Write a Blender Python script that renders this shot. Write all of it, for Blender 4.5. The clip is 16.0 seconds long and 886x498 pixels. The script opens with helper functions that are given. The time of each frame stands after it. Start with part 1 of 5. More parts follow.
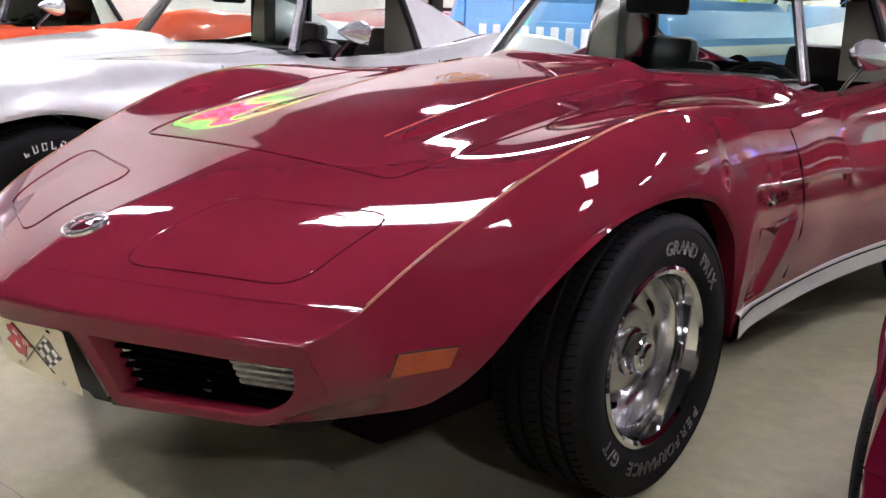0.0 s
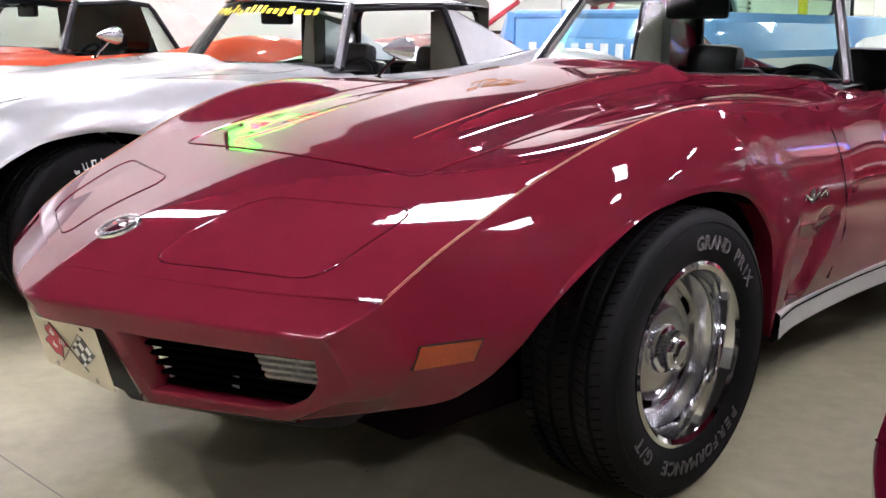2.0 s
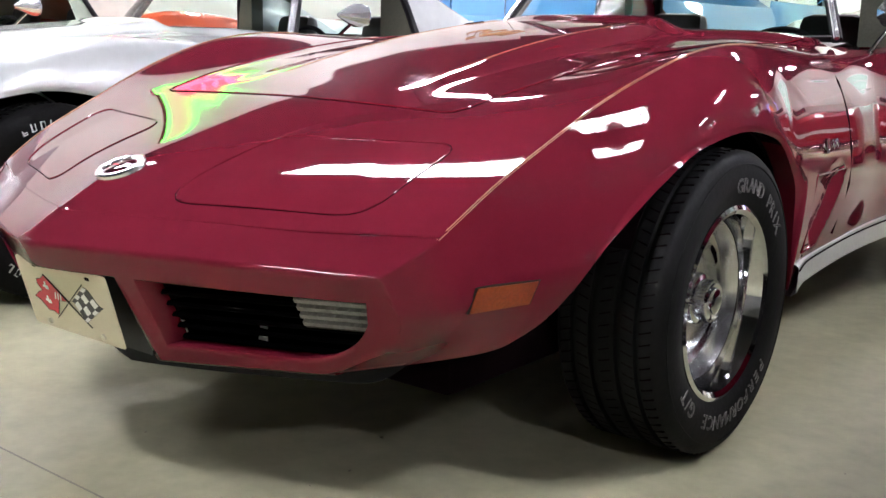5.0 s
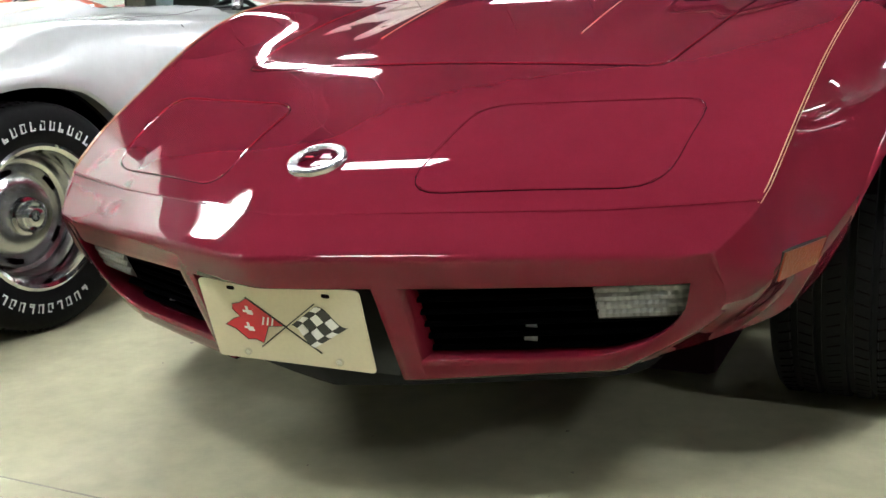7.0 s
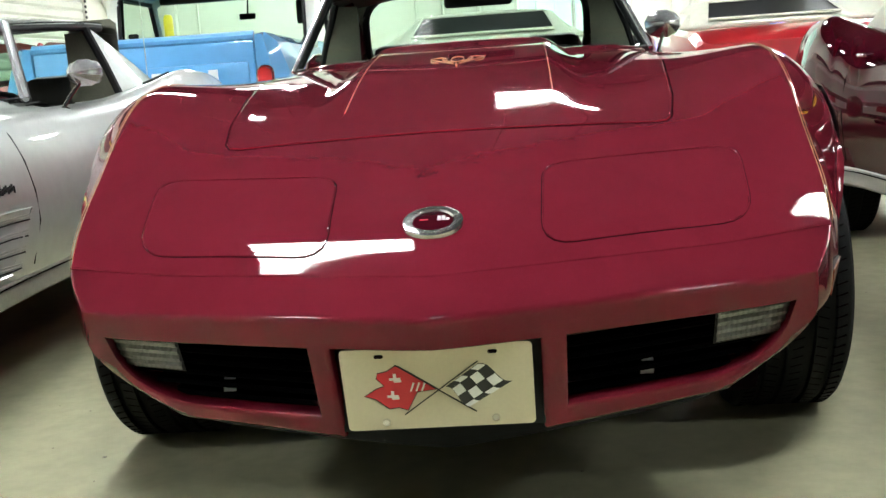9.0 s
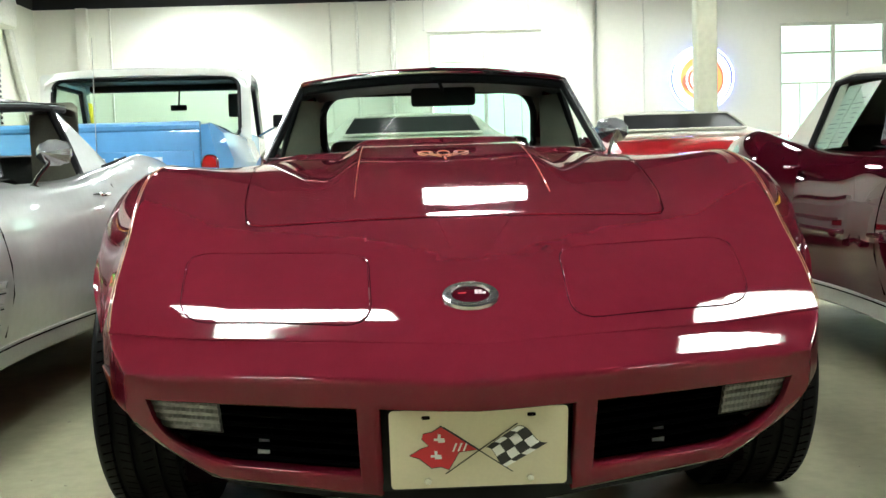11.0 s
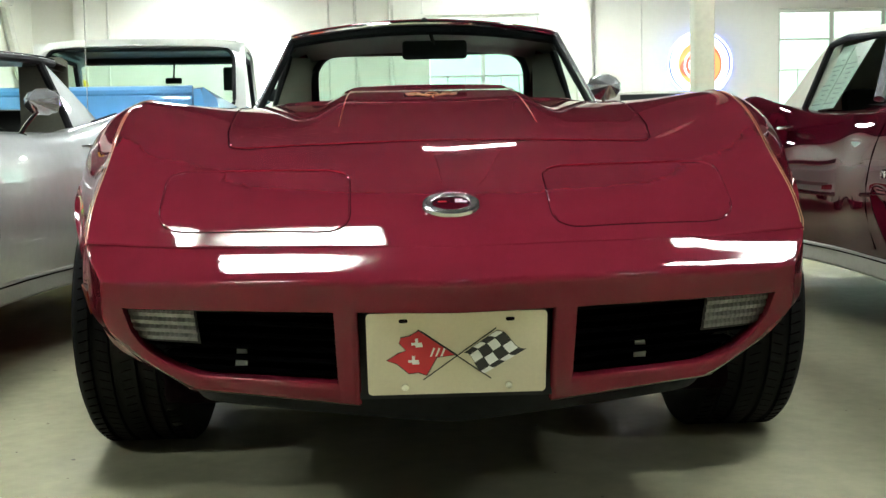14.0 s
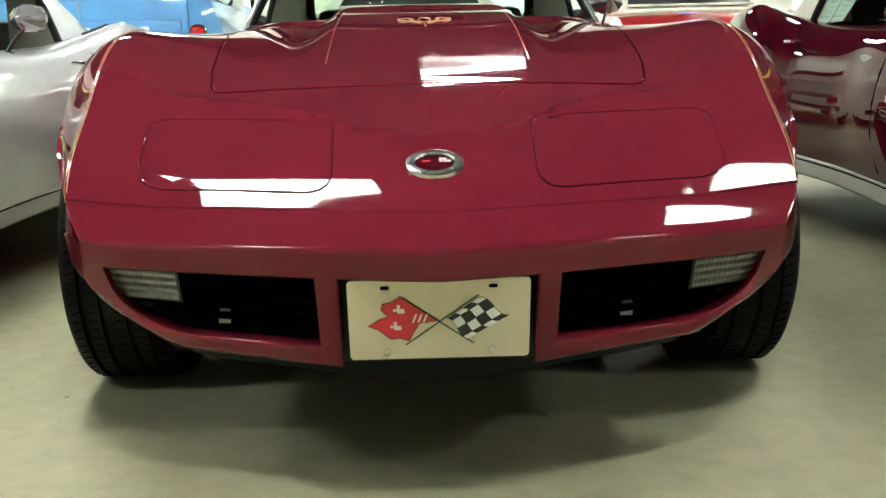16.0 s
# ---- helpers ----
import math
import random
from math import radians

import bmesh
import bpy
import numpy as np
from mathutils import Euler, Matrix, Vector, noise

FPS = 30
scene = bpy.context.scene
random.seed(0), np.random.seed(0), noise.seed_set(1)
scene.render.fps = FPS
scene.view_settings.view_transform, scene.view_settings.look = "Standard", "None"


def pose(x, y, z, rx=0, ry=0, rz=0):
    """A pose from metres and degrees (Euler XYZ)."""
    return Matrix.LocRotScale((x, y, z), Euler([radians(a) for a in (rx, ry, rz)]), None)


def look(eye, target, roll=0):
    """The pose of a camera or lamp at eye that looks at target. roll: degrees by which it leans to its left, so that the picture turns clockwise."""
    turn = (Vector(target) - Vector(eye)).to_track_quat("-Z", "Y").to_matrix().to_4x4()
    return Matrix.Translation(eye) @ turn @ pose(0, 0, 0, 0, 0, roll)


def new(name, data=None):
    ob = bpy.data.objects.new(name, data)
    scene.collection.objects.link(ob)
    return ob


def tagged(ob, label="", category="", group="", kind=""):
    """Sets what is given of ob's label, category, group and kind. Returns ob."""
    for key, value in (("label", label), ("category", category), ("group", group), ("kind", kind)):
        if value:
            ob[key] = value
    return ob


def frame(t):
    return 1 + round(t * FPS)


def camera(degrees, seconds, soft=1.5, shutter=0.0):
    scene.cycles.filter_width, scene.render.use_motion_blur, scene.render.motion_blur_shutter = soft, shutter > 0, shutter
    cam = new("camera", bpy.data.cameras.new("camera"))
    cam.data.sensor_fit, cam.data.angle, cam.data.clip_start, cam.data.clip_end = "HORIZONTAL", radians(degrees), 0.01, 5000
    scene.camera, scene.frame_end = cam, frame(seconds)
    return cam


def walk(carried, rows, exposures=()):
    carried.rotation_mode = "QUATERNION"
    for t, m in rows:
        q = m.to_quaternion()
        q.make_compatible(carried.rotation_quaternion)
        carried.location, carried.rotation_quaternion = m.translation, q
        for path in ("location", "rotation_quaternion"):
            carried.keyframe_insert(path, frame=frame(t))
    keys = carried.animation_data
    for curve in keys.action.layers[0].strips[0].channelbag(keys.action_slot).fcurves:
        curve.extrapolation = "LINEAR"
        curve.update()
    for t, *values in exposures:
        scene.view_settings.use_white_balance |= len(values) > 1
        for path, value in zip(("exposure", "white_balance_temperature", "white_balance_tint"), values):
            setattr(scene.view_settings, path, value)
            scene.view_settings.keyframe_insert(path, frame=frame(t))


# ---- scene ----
import functools

cam = camera(44.9, 16.0)
PATH = [
    (0, (2.056, -1.03, 1.126), (0.772, 0.433, 0.666), 2.1),
    (0.5, (2.089, -0.991, 1.12), (0.712, 0.388, 0.668), 0.7),
    (1, (2.096, -0.997, 1.073), (0.707, 0.391, 0.694), 0.7),
    (1.5, (2.133, -0.986, 1.047), (0.776, 0.42, 0.621), 0.1),
    (2, (2.134, -0.984, 1.058), (0.751, 0.402, 0.65), 0.5),
    (2.5, (2.14, -0.971, 1.0), (0.727, 0.388, 0.603), 0.9),
    (3, (2.127, -0.948, 0.992), (0.739, 0.412, 0.519), -0.2),
    (3.2, (2.126, -0.957, 0.991), (0.76, 0.419, 0.502), -0.0),
    (5.3, (1.743, -1.113, 0.889), (0.539, 0.434, 0.496), 2.1),
    (5.5, (1.681, -1.132, 0.883), (0.481, 0.418, 0.489), 3.1),
    (6, (1.394, -1.177, 0.867), (0.183, 0.353, 0.429), 1.6),
    (6.5, (1.166, -1.235, 0.869), (-0.042, 0.289, 0.399), -0.3),
    (7, (0.98, -1.34, 0.879), (0.099, 0.396, 0.418), -2.7),
    (7.5, (0.801, -1.399, 0.87), (0.01, 0.397, 0.485), -1.7),
    (8, (0.548, -1.447, 0.863), (-0.163, 0.388, 0.503), -3.0),
    (8.5, (0.349, -1.532, 0.86), (-0.134, 0.376, 0.507), -3.2),
    (9, (0.162, -1.625, 0.875), (-0.004, 0.34, 0.543), -4.1),
    (9.5, (-0.024, -1.654, 0.885), (-0.188, 0.319, 0.603), -3.2),
    (10, (-0.075, -1.754, 0.874), (-0.062, 0.234, 0.657), -3.5),
    (10.2, (-0.092, -1.764, 0.877), (-0.072, 0.225, 0.67), -2.9),
    (12.3, (-0.066, -1.828, 0.773), (-0.015, 0.17, 0.689), -0.8),
    (12.5, (-0.062, -1.831, 0.757), (-0.017, 0.167, 0.667), -0.6),
    (13, (-0.058, -1.822, 0.72), (-0.006, 0.174, 0.605), -0.9),
    (13.5, (-0.059, -1.795, 0.707), (-0.007, 0.198, 0.557), -1.4),
    (14, (-0.059, -1.779, 0.702), (-0.016, 0.213, 0.536), -1.2),
    (14.5, (-0.057, -1.777, 0.705), (-0.024, 0.215, 0.534), -1.4),
    (15, (-0.056, -1.779, 0.725), (-0.028, 0.213, 0.552), -1.4),
    (15.5, (-0.047, -1.777, 0.78), (-0.019, 0.211, 0.569), -0.4),
    (16, (-0.013, -1.727, 0.828), (0.011, 0.238, 0.452), -1.2),
]
walk(cam, [(t, look(eye, target, roll)) for t, eye, target, roll in PATH],
     [(0, 0.22, 6050, 36), (3.2, 0.32, 6020, 34), (5.5, 0.35, 5930, 25), (7, 0.40, 6060, 18), (8, 0.27, 6130, 14), (10, 0.13, 6200, 9), (12.5, -0.01, 6170, 8), (14.7, 0.07, 6110, 9), (16, 0.18, 6420, 9)])

# ---- light ----
world = bpy.data.worlds.new("world")
world.use_nodes = True
scene.world = world
wn = world.node_tree.nodes
sky = wn.new("ShaderNodeTexSky")
sky.sky_type, sky.sun_disc, sky.sun_elevation, sky.sun_rotation = "NISHITA", False, radians(40), radians(160)
world.node_tree.links.new(sky.outputs[0], wn["Background"].inputs[0])
wn["Background"].inputs[1].default_value = 0.15
scene.view_settings.exposure = 0.0
TUBE = 113.0

# ---- materials ----
def material(name, color, rough=0.5, metal=0.0, coat=0.0, grain=0.06, scale=30.0, bump=0.0, big=0.04, coat_rough=0.03, spec=0.5, coat_ior=1.5):
    """A surface with fine grain and larger stains, and fine relief."""
    m = bpy.data.materials.new(name)
    m.use_nodes = True
    n, l = m.node_tree.nodes, m.node_tree.links
    b = n["Principled BSDF"]
    b.inputs["Roughness"].default_value = rough
    b.inputs["Metallic"].default_value = metal
    b.inputs["Coat Weight"].default_value = coat
    b.inputs["Coat Roughness"].default_value = coat_rough
    b.inputs["Coat IOR"].default_value = coat_ior
    b.inputs["Specular IOR Level"].default_value = spec
    tc = n.new("ShaderNodeTexCoord")
    fine, broad = n.new("ShaderNodeTexNoise"), n.new("ShaderNodeTexNoise")
    fine.inputs["Scale"].default_value, fine.inputs["Detail"].default_value = scale, 4
    broad.inputs["Scale"].default_value, broad.inputs["Detail"].default_value = max(0.6, scale / 25), 3
    for t in (fine, broad):
        l.new(tc.outputs["Object"], t.inputs["Vector"])
    mixed = []
    src = None
    for t, amount in ((fine, grain), (broad, big)):
        mr = n.new("ShaderNodeMapRange")
        mr.inputs["From Min"].default_value, mr.inputs["From Max"].default_value = 0.25, 0.75
        mr.inputs["To Min"].default_value, mr.inputs["To Max"].default_value = 1 - amount * 2, 1 + amount
        l.new(t.outputs["Fac"], mr.inputs["Value"])
        mixed.append(mr)
    mul = n.new("ShaderNodeMath")
    mul.operation = "MULTIPLY"
    l.new(mixed[0].outputs[0], mul.inputs[0])
    l.new(mixed[1].outputs[0], mul.inputs[1])
    vm = n.new("ShaderNodeVectorMath")
    vm.operation = "SCALE"
    vm.inputs[0].default_value = color
    l.new(mul.outputs[0], vm.inputs["Scale"])
    l.new(vm.outputs[0], b.inputs["Base Color"])
    if bump:
        bp = n.new("ShaderNodeBump")
        bp.inputs["Strength"].default_value, bp.inputs["Distance"].default_value = bump, 0.004
        l.new(fine.outputs["Fac"], bp.inputs["Height"])
        l.new(bp.outputs[0], b.inputs["Normal"])
    return m


def glow(name, color, strength):
    m = bpy.data.materials.new(name)
    m.use_nodes = True
    b = m.node_tree.nodes["Principled BSDF"]
    b.inputs["Base Color"].default_value = (*color, 1)
    b.inputs["Emission Color"].default_value = (*color, 1)
    b.inputs["Emission Strength"].default_value = strength
    return m


def glass(name, tint, rough=0.0, ior=1.45):
    m = bpy.data.materials.new(name)
    m.use_nodes = True
    n, l = m.node_tree.nodes, m.node_tree.links
    n.remove(n["Principled BSDF"])
    tr, gl, mix, fr = (n.new("ShaderNodeBsdfTransparent"), n.new("ShaderNodeBsdfGlossy"), n.new("ShaderNodeMixShader"), n.new("ShaderNodeFresnel"))
    tr.inputs[0].default_value = (*tint, 1)
    gl.inputs["Roughness"].default_value = rough
    fr.inputs["IOR"].default_value = ior
    l.new(fr.outputs[0], mix.inputs[0]); l.new(tr.outputs[0], mix.inputs[1]); l.new(gl.outputs[0], mix.inputs[2])
    l.new(mix.outputs[0], n["Material Output"].inputs["Surface"])
    return m


M = {}
M["burgundy"] = material("burgundy_paint", (0.132, 0.0100, 0.0205), 0.5, 0.0, 1.0, 0.03, 400, 0, 0.03, 0.03, 0.0, 1.32)
M["silver"] = material("silver_paint", (0.66, 0.68, 0.66), 0.36, 0.50, 1.0, 0.03, 500, 0, 0.03, 0.02, 0.3)
M["maroon"] = material("maroon_paint", (0.050, 0.0025, 0.008), 0.5, 0.0, 1.0, 0.03, 400, 0, 0.03, 0.02, 0.0, 1.19)
M["orange"] = material("orange_paint", (0.55, 0.07, 0.02), 0.32, 0.0, 1.0, 0.03, 400, 0, 0.03)
M["red"] = material("red_paint", (0.34, 0.008, 0.014), 0.32, 0.0, 1.0, 0.03, 400, 0, 0.03)
M["blue"] = material("blue_paint", (0.10, 0.31, 0.60), 0.35, 0.0, 0.9, 0.03, 300, 0, 0.04)
M["cream"] = material("cream_paint", (0.70, 0.72, 0.64), 0.4, 0.0, 0.6, 0.03, 300, 0, 0.03)
M["chrome"] = material("chrome", (0.78, 0.79, 0.80), 0.07, 1.0, 0, 0.02, 120, 0, 0.03)
M["rim"] = material("wheel_silver", (0.62, 0.62, 0.62), 0.22, 1.0, 0, 0.04, 120, 0, 0.05)
M["black"] = material("black_plastic", (0.008, 0.008, 0.009), 0.5, 0.0, 0, 0.15, 80, 0.1, 0.1, 0.03, 0.25)
# Near-black without sheen: shade put into the colour of gaps, recesses and undersides.
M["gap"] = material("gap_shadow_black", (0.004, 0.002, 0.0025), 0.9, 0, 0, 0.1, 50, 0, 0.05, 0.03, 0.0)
M["grille"] = material("grille_black", (0.0022, 0.0022, 0.0026), 0.8, 0.0, 0, 0.15, 80, 0, 0.1, 0.03, 0.0)
M["dam"] = material("black_air_dam", (0.006, 0.007, 0.009), 0.6, 0, 0, 0.15, 60, 0.1, 0.1, 0.03, 0.15)
M["rubber"] = material("tyre_rubber", (0.0050, 0.0050, 0.0048), 0.62, 0.0, 0, 0.2, 90, 0.2, 0.15, 0.03, 0.14)
M["letter"] = material("tyre_letter_white", (0.30, 0.29, 0.27), 0.7, 0, 0, 0.3, 200)
M["letter_bright"] = material("tyre_letter_bright", (0.75, 0.75, 0.72), 0.6, 0, 0, 0.1, 200)
M["gold"] = material("gold_pinstripe", (0.48, 0.26, 0.11), 0.35, 0.0, 0.6, 0.05, 100)
M["amber"] = material("amber_lens", (0.27, 0.042, 0.006), 0.28, 0.0, 0.5, 0.12, 160, 0.3, 0.1)
M["redlens"] = material("red_lens", (0.42, 0.012, 0.012), 0.15, 0.0, 0.6, 0.1, 160, 0.3, 0.1)
M["clear"] = material("clear_ribbed_lens", (0.22, 0.22, 0.21), 0.25, 0.0, 0.4, 0.08, 60, 0.0, 0.1)
M["plate"] = material("brushed_gold_plate", (0.60, 0.545, 0.40), 0.42, 0.30, 0, 0.02, 150, 0.02, 0.04)
M["flag_red"] = material("flag_red", (0.55, 0.012, 0.022), 0.4)
M["flag_white"] = material("flag_white", (0.8, 0.8, 0.78), 0.4)
M["flag_black"] = material("flag_black", (0.012, 0.012, 0.012), 0.4)
M["vinyl"] = material("black_vinyl", (0.026, 0.027, 0.025), 0.45, 0, 0, 0.2, 150, 0.3, 0.1)
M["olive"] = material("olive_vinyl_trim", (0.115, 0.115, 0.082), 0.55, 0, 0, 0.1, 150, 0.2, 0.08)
M["softtop"] = material("white_canvas_top", (0.72, 0.71, 0.60), 0.75, 0, 0, 0.08, 250, 0.4, 0.06)
M["sill"] = material("sill_trim", (0.55, 0.56, 0.52), 0.35, 0.4, 0, 0.05, 90, 0.0, 0.06)
M["paper"] = material("printed_paper", (0.56, 0.66, 0.58), 0.7, 0, 0, 0.05, 60)
M["ink"] = material("print_ink", (0.10, 0.13, 0.12), 0.7)
M["yellow"] = material("yellow_vinyl", (0.85, 0.70, 0.02), 0.4)
M["strip_green"] = material("green_vinyl", (0.05, 0.45, 0.10), 0.4)
M["floor"] = material("polished_concrete", (0.49, 0.472, 0.298), 0.52, 0, 0, 0.07, 18, 0.04, 0.12, 0.03, 0.35)
M["wall"] = material("painted_block_wall", (0.82, 0.83, 0.74), 0.55, 0, 0, 0.012, 14, 0.05, 0.02)
M["darkwall"] = material("black_ceiling_paint", (0.010, 0.010, 0.011), 0.8, 0, 0, 0.2, 8, 0, 0.2)
M["post"] = material("cream_post_paint", (0.62, 0.63, 0.48), 0.45, 0, 0.2, 0.05, 20, 0.1, 0.06)
M["trimwhite"] = material("white_trim", (0.74, 0.75, 0.68), 0.5)
M["glass"] = glass("window_glass", (0.72, 0.84, 0.76))
M["clearglass"] = glass("car_glass", (0.74, 0.84, 0.78), 0.0, 1.14)
M["bright_trim"] = material("bright_metal_trim", (0.80, 0.80, 0.81), 0.2, 0.8, 0.3, 0.03, 120)
M["tube"] = glow("fluorescent_tube", (0.97, 1.0, 0.95), TUBE)
M["day"] = glow("daylight_backdrop", (0.95, 1.0, 1.0), 2.0)
M["neon_green"] = glow("neon_green", (0.10, 1.0, 0.10), 7.0)
M["neon_pale"] = glow("neon_pale_panel", (0.85, 0.62, 0.42), 0.9)
M["greywall"] = material("grey_wall", (0.24, 0.24, 0.22), 0.7, 0, 0, 0.06, 12, 0.1, 0.08)
M["neon_pink_dim"] = glow("neon_pink_panel", (1.0, 0.14, 0.2), 1.8)
M["joint"] = material("joint_filler", (0.30, 0.28, 0.22), 0.8)
M["neon_pink"] = glow("neon_pink", (1.0, 0.10, 0.16), 7.0)
M["neon_blue"] = glow("neon_blue", (0.22, 0.26, 1.0), 8.0)
M["neon_white"] = glow("neon_white", (0.9, 0.92, 1.0), 1.6)
M["sign_red"] = glow("sign_red", (1.0, 0.12, 0.06), 0.9)
M["sign_orange"] = glow("sign_orange", (1.0, 0.36, 0.10), 0.85)


# ---- mesh helpers ----
def finish(me, sharp=35):
    me.polygons.foreach_set("use_smooth", [True] * len(me.polygons))
    me.set_sharp_from_angle(angle=radians(sharp))


def part(name, bm, mat, parent=None, label="", sharp=35):
    me = bpy.data.meshes.new(name)
    bm.normal_update()
    bm.to_mesh(me)
    bm.free()
    if mat:
        me.materials.append(mat)
    finish(me, sharp)
    ob = new(name, me)
    if parent:
        ob.parent = parent
    return tagged(ob, label)


GROUND = -0.027


def thing(name, label, category, x=0, y=0, z=0, rz=0, group=""):
    ob = new(name)
    ob.empty_display_size = 0.2
    ob.matrix_basis = pose(x, y, z, 0, 0, rz)
    return tagged(ob, label, category, group)


def grid(rows, close=False, bm=None):
    """A sheet through rows of points, all rows of one length."""
    bm = bm or bmesh.new()
    vs = [[bm.verts.new(p) for p in r] for r in rows]
    n = len(rows[0])
    for a, b in zip(vs, vs[1:]):
        for i in range(n if close else n - 1):
            j = (i + 1) % n
            try:
                bm.faces.new((a[i], a[j], b[j], b[i]))
            except ValueError:
                pass
    return bm


def weld(bm, d=1e-5):
    bmesh.ops.remove_doubles(bm, verts=bm.verts[:], dist=d)
    bad = [f for f in bm.faces if f.calc_area() < 1e-10]
    if bad:
        bmesh.ops.delete(bm, geom=bad, context="FACES_ONLY")
    bmesh.ops.recalc_face_normals(bm, faces=bm.faces[:])
    return bm


def box(x0, x1, y0, y1, z0, z1, bevel=0.0, bm=None, segs=2):
    own = bmesh.new()
    bmesh.ops.create_cube(own, size=1)
    for v in own.verts:
        v.co = Vector(((x0 + x1) / 2 + v.co.x * (x1 - x0), (y0 + y1) / 2 + v.co.y * (y1 - y0), (z0 + z1) / 2 + v.co.z * (z1 - z0)))
    if bevel:
        bmesh.ops.bevel(own, geom=own.edges[:], offset=bevel, segments=segs, affect="EDGES", profile=0.5)
    if bm is None:
        return own
    return join(bm, own)


def join(bm, other, m=None):
    if m is not None:
        other.transform(m)
    me = bpy.data.meshes.new("tmp")
    other.to_mesh(me)
    other.free()
    bm.from_mesh(me)
    bpy.data.meshes.remove(me)
    return bm


def lathe(profile, segs=48, axis="x"):
    """Turn a profile of (along, radius) round an axis."""
    rows = []
    for a, r in profile:
        ring = []
        for i in range(segs):
            t = 2 * math.pi * i / segs
            c, s = r * math.cos(t), r * math.sin(t)
            ring.append((a, c, s) if axis == "x" else (c, a, s) if axis == "y" else (c, s, a))
        rows.append(ring)
    return weld(grid(rows, close=True))


def tube(points, r, segs=8, closed=False, flat=1.0):
    """A round bar through points."""
    pts = [Vector(p) for p in points]
    rows = []
    n = len(pts)
    up = Vector((0.13, 0.21, 0.97)).normalized()
    for i, p in enumerate(pts):
        a = pts[(i - 1) % n] if closed or i > 0 else pts[0]
        b = pts[(i + 1) % n] if closed or i < n - 1 else pts[-1]
        d = (b - a).normalized()
        u = d.cross(up)
        if u.length < 1e-3:
            u = d.cross(Vector((1, 0, 0)))
        u.normalize()
        w = u.cross(d)
        rows.append([p + u * (r * math.cos(2 * math.pi * k / segs)) + w * (r * flat * math.sin(2 * math.pi * k / segs)) for k in range(segs)])
    if closed:
        rows.append(rows[0])
    bm = grid(rows, close=True)
    if not closed:
        for ring in (rows[0], rows[-1]):
            bm.faces.new([bm.verts.new(p) for p in ring])
    return weld(bm)


def plate(outline, depth, axis="y", at=0.0, bm=None):
    """A flat piece with an outline in two axes and a thickness along the third."""
    own = bmesh.new()
    def p3(a, b, c):
        return (a, c, b) if axis == "y" else (c, a, b) if axis == "x" else (a, b, c)
    f = [own.verts.new(p3(a, b, at)) for a, b in outline]
    g = [own.verts.new(p3(a, b, at + depth)) for a, b in outline]
    own.faces.new(f)
    own.faces.new(g[::-1])
    for i in range(len(f)):
        j = (i + 1) % len(f)
        own.faces.new((f[i], f[j], g[j], g[i]))
    bmesh.ops.recalc_face_normals(own, faces=own.faces[:])
    return own if bm is None else join(bm, own)


def rounded(x0, x1, y0, y1, r, n=6):
    out = []
    for cx, cy, a in ((x1 - r, y1 - r, 0), (x0 + r, y1 - r, 90), (x0 + r, y0 + r, 180), (x1 - r, y0 + r, 270)):
        for k in range(n + 1):
            t = radians(a + 90 * k / n)
            out.append((cx + r * math.cos(t), cy + r * math.sin(t)))
    return out


def curve(*knots):
    """A smooth curve through (t, value) knots, with no overshoot."""
    xs, ys = np.array([k[0] for k in knots], float), np.array([k[1] for k in knots], float)
    h, d = np.diff(xs), np.diff(ys) / np.diff(xs)
    m = np.zeros(len(xs))
    m[0], m[-1] = d[0], d[-1]
    for i in range(1, len(xs) - 1):
        if d[i - 1] * d[i] > 0:
            w1, w2 = 2 * h[i] + h[i - 1], h[i] + 2 * h[i - 1]
            m[i] = (w1 + w2) / (w1 / d[i - 1] + w2 / d[i])
    def f(t):
        t = min(max(t, xs[0]), xs[-1])
        i = int(min(np.searchsorted(xs, t, side="right") - 1, len(xs) - 2))
        u = (t - xs[i]) / h[i]
        return float(ys[i] * (1 + 2 * u) * (1 - u) ** 2 + m[i] * h[i] * u * (1 - u) ** 2 + ys[i + 1] * u * u * (3 - 2 * u) + m[i + 1] * h[i] * u * u * (u - 1))
    return f


def ease(t):
    t = min(max(t, 0.0), 1.0)
    return t * t * (3 - 2 * t)


# ---- the room ----
FLOOR = tagged(part("floor", box(-5.9, 9.1, -9.1, 14.6, -0.15, GROUND), M["floor"]), "grey-green polished concrete showroom floor", "floor", kind="structure")
tagged(part("floor_joint", box(-5.7, 9.0, 0.039, 0.0425, GROUND - 0.004, GROUND + 0.0012), M["joint"]), "thin dark saw-cut joint in the concrete", "floor joint", kind="structure")
WALL_TOP, ROOF_Z, BACK = 3.34, 5.2, 14.5


def pierced_wall(name, x0, x1, holes, y, depth, z1, label):
    """A wall along x with openings through it; holes of (x0, x1, z0, z1)."""
    bm = bmesh.new()
    xs = sorted({x0, x1, *(h[0] for h in holes), *(h[1] for h in holes)})
    for a, b in zip(xs, xs[1:]):
        spans, low = [], GROUND
        for h in holes:
            if h[0] <= a and b <= h[1]:
                spans.append((low, h[2]))
                low = h[3]
        spans.append((low, z1))
        for s0, s1 in spans:
            if s1 > s0:
                box(a, b, y, y + depth, s0, s1, bm=bm)
    weld(bm, 1e-4)
    return tagged(part(name, bm, M["wall"]), label, "wall", kind="structure")


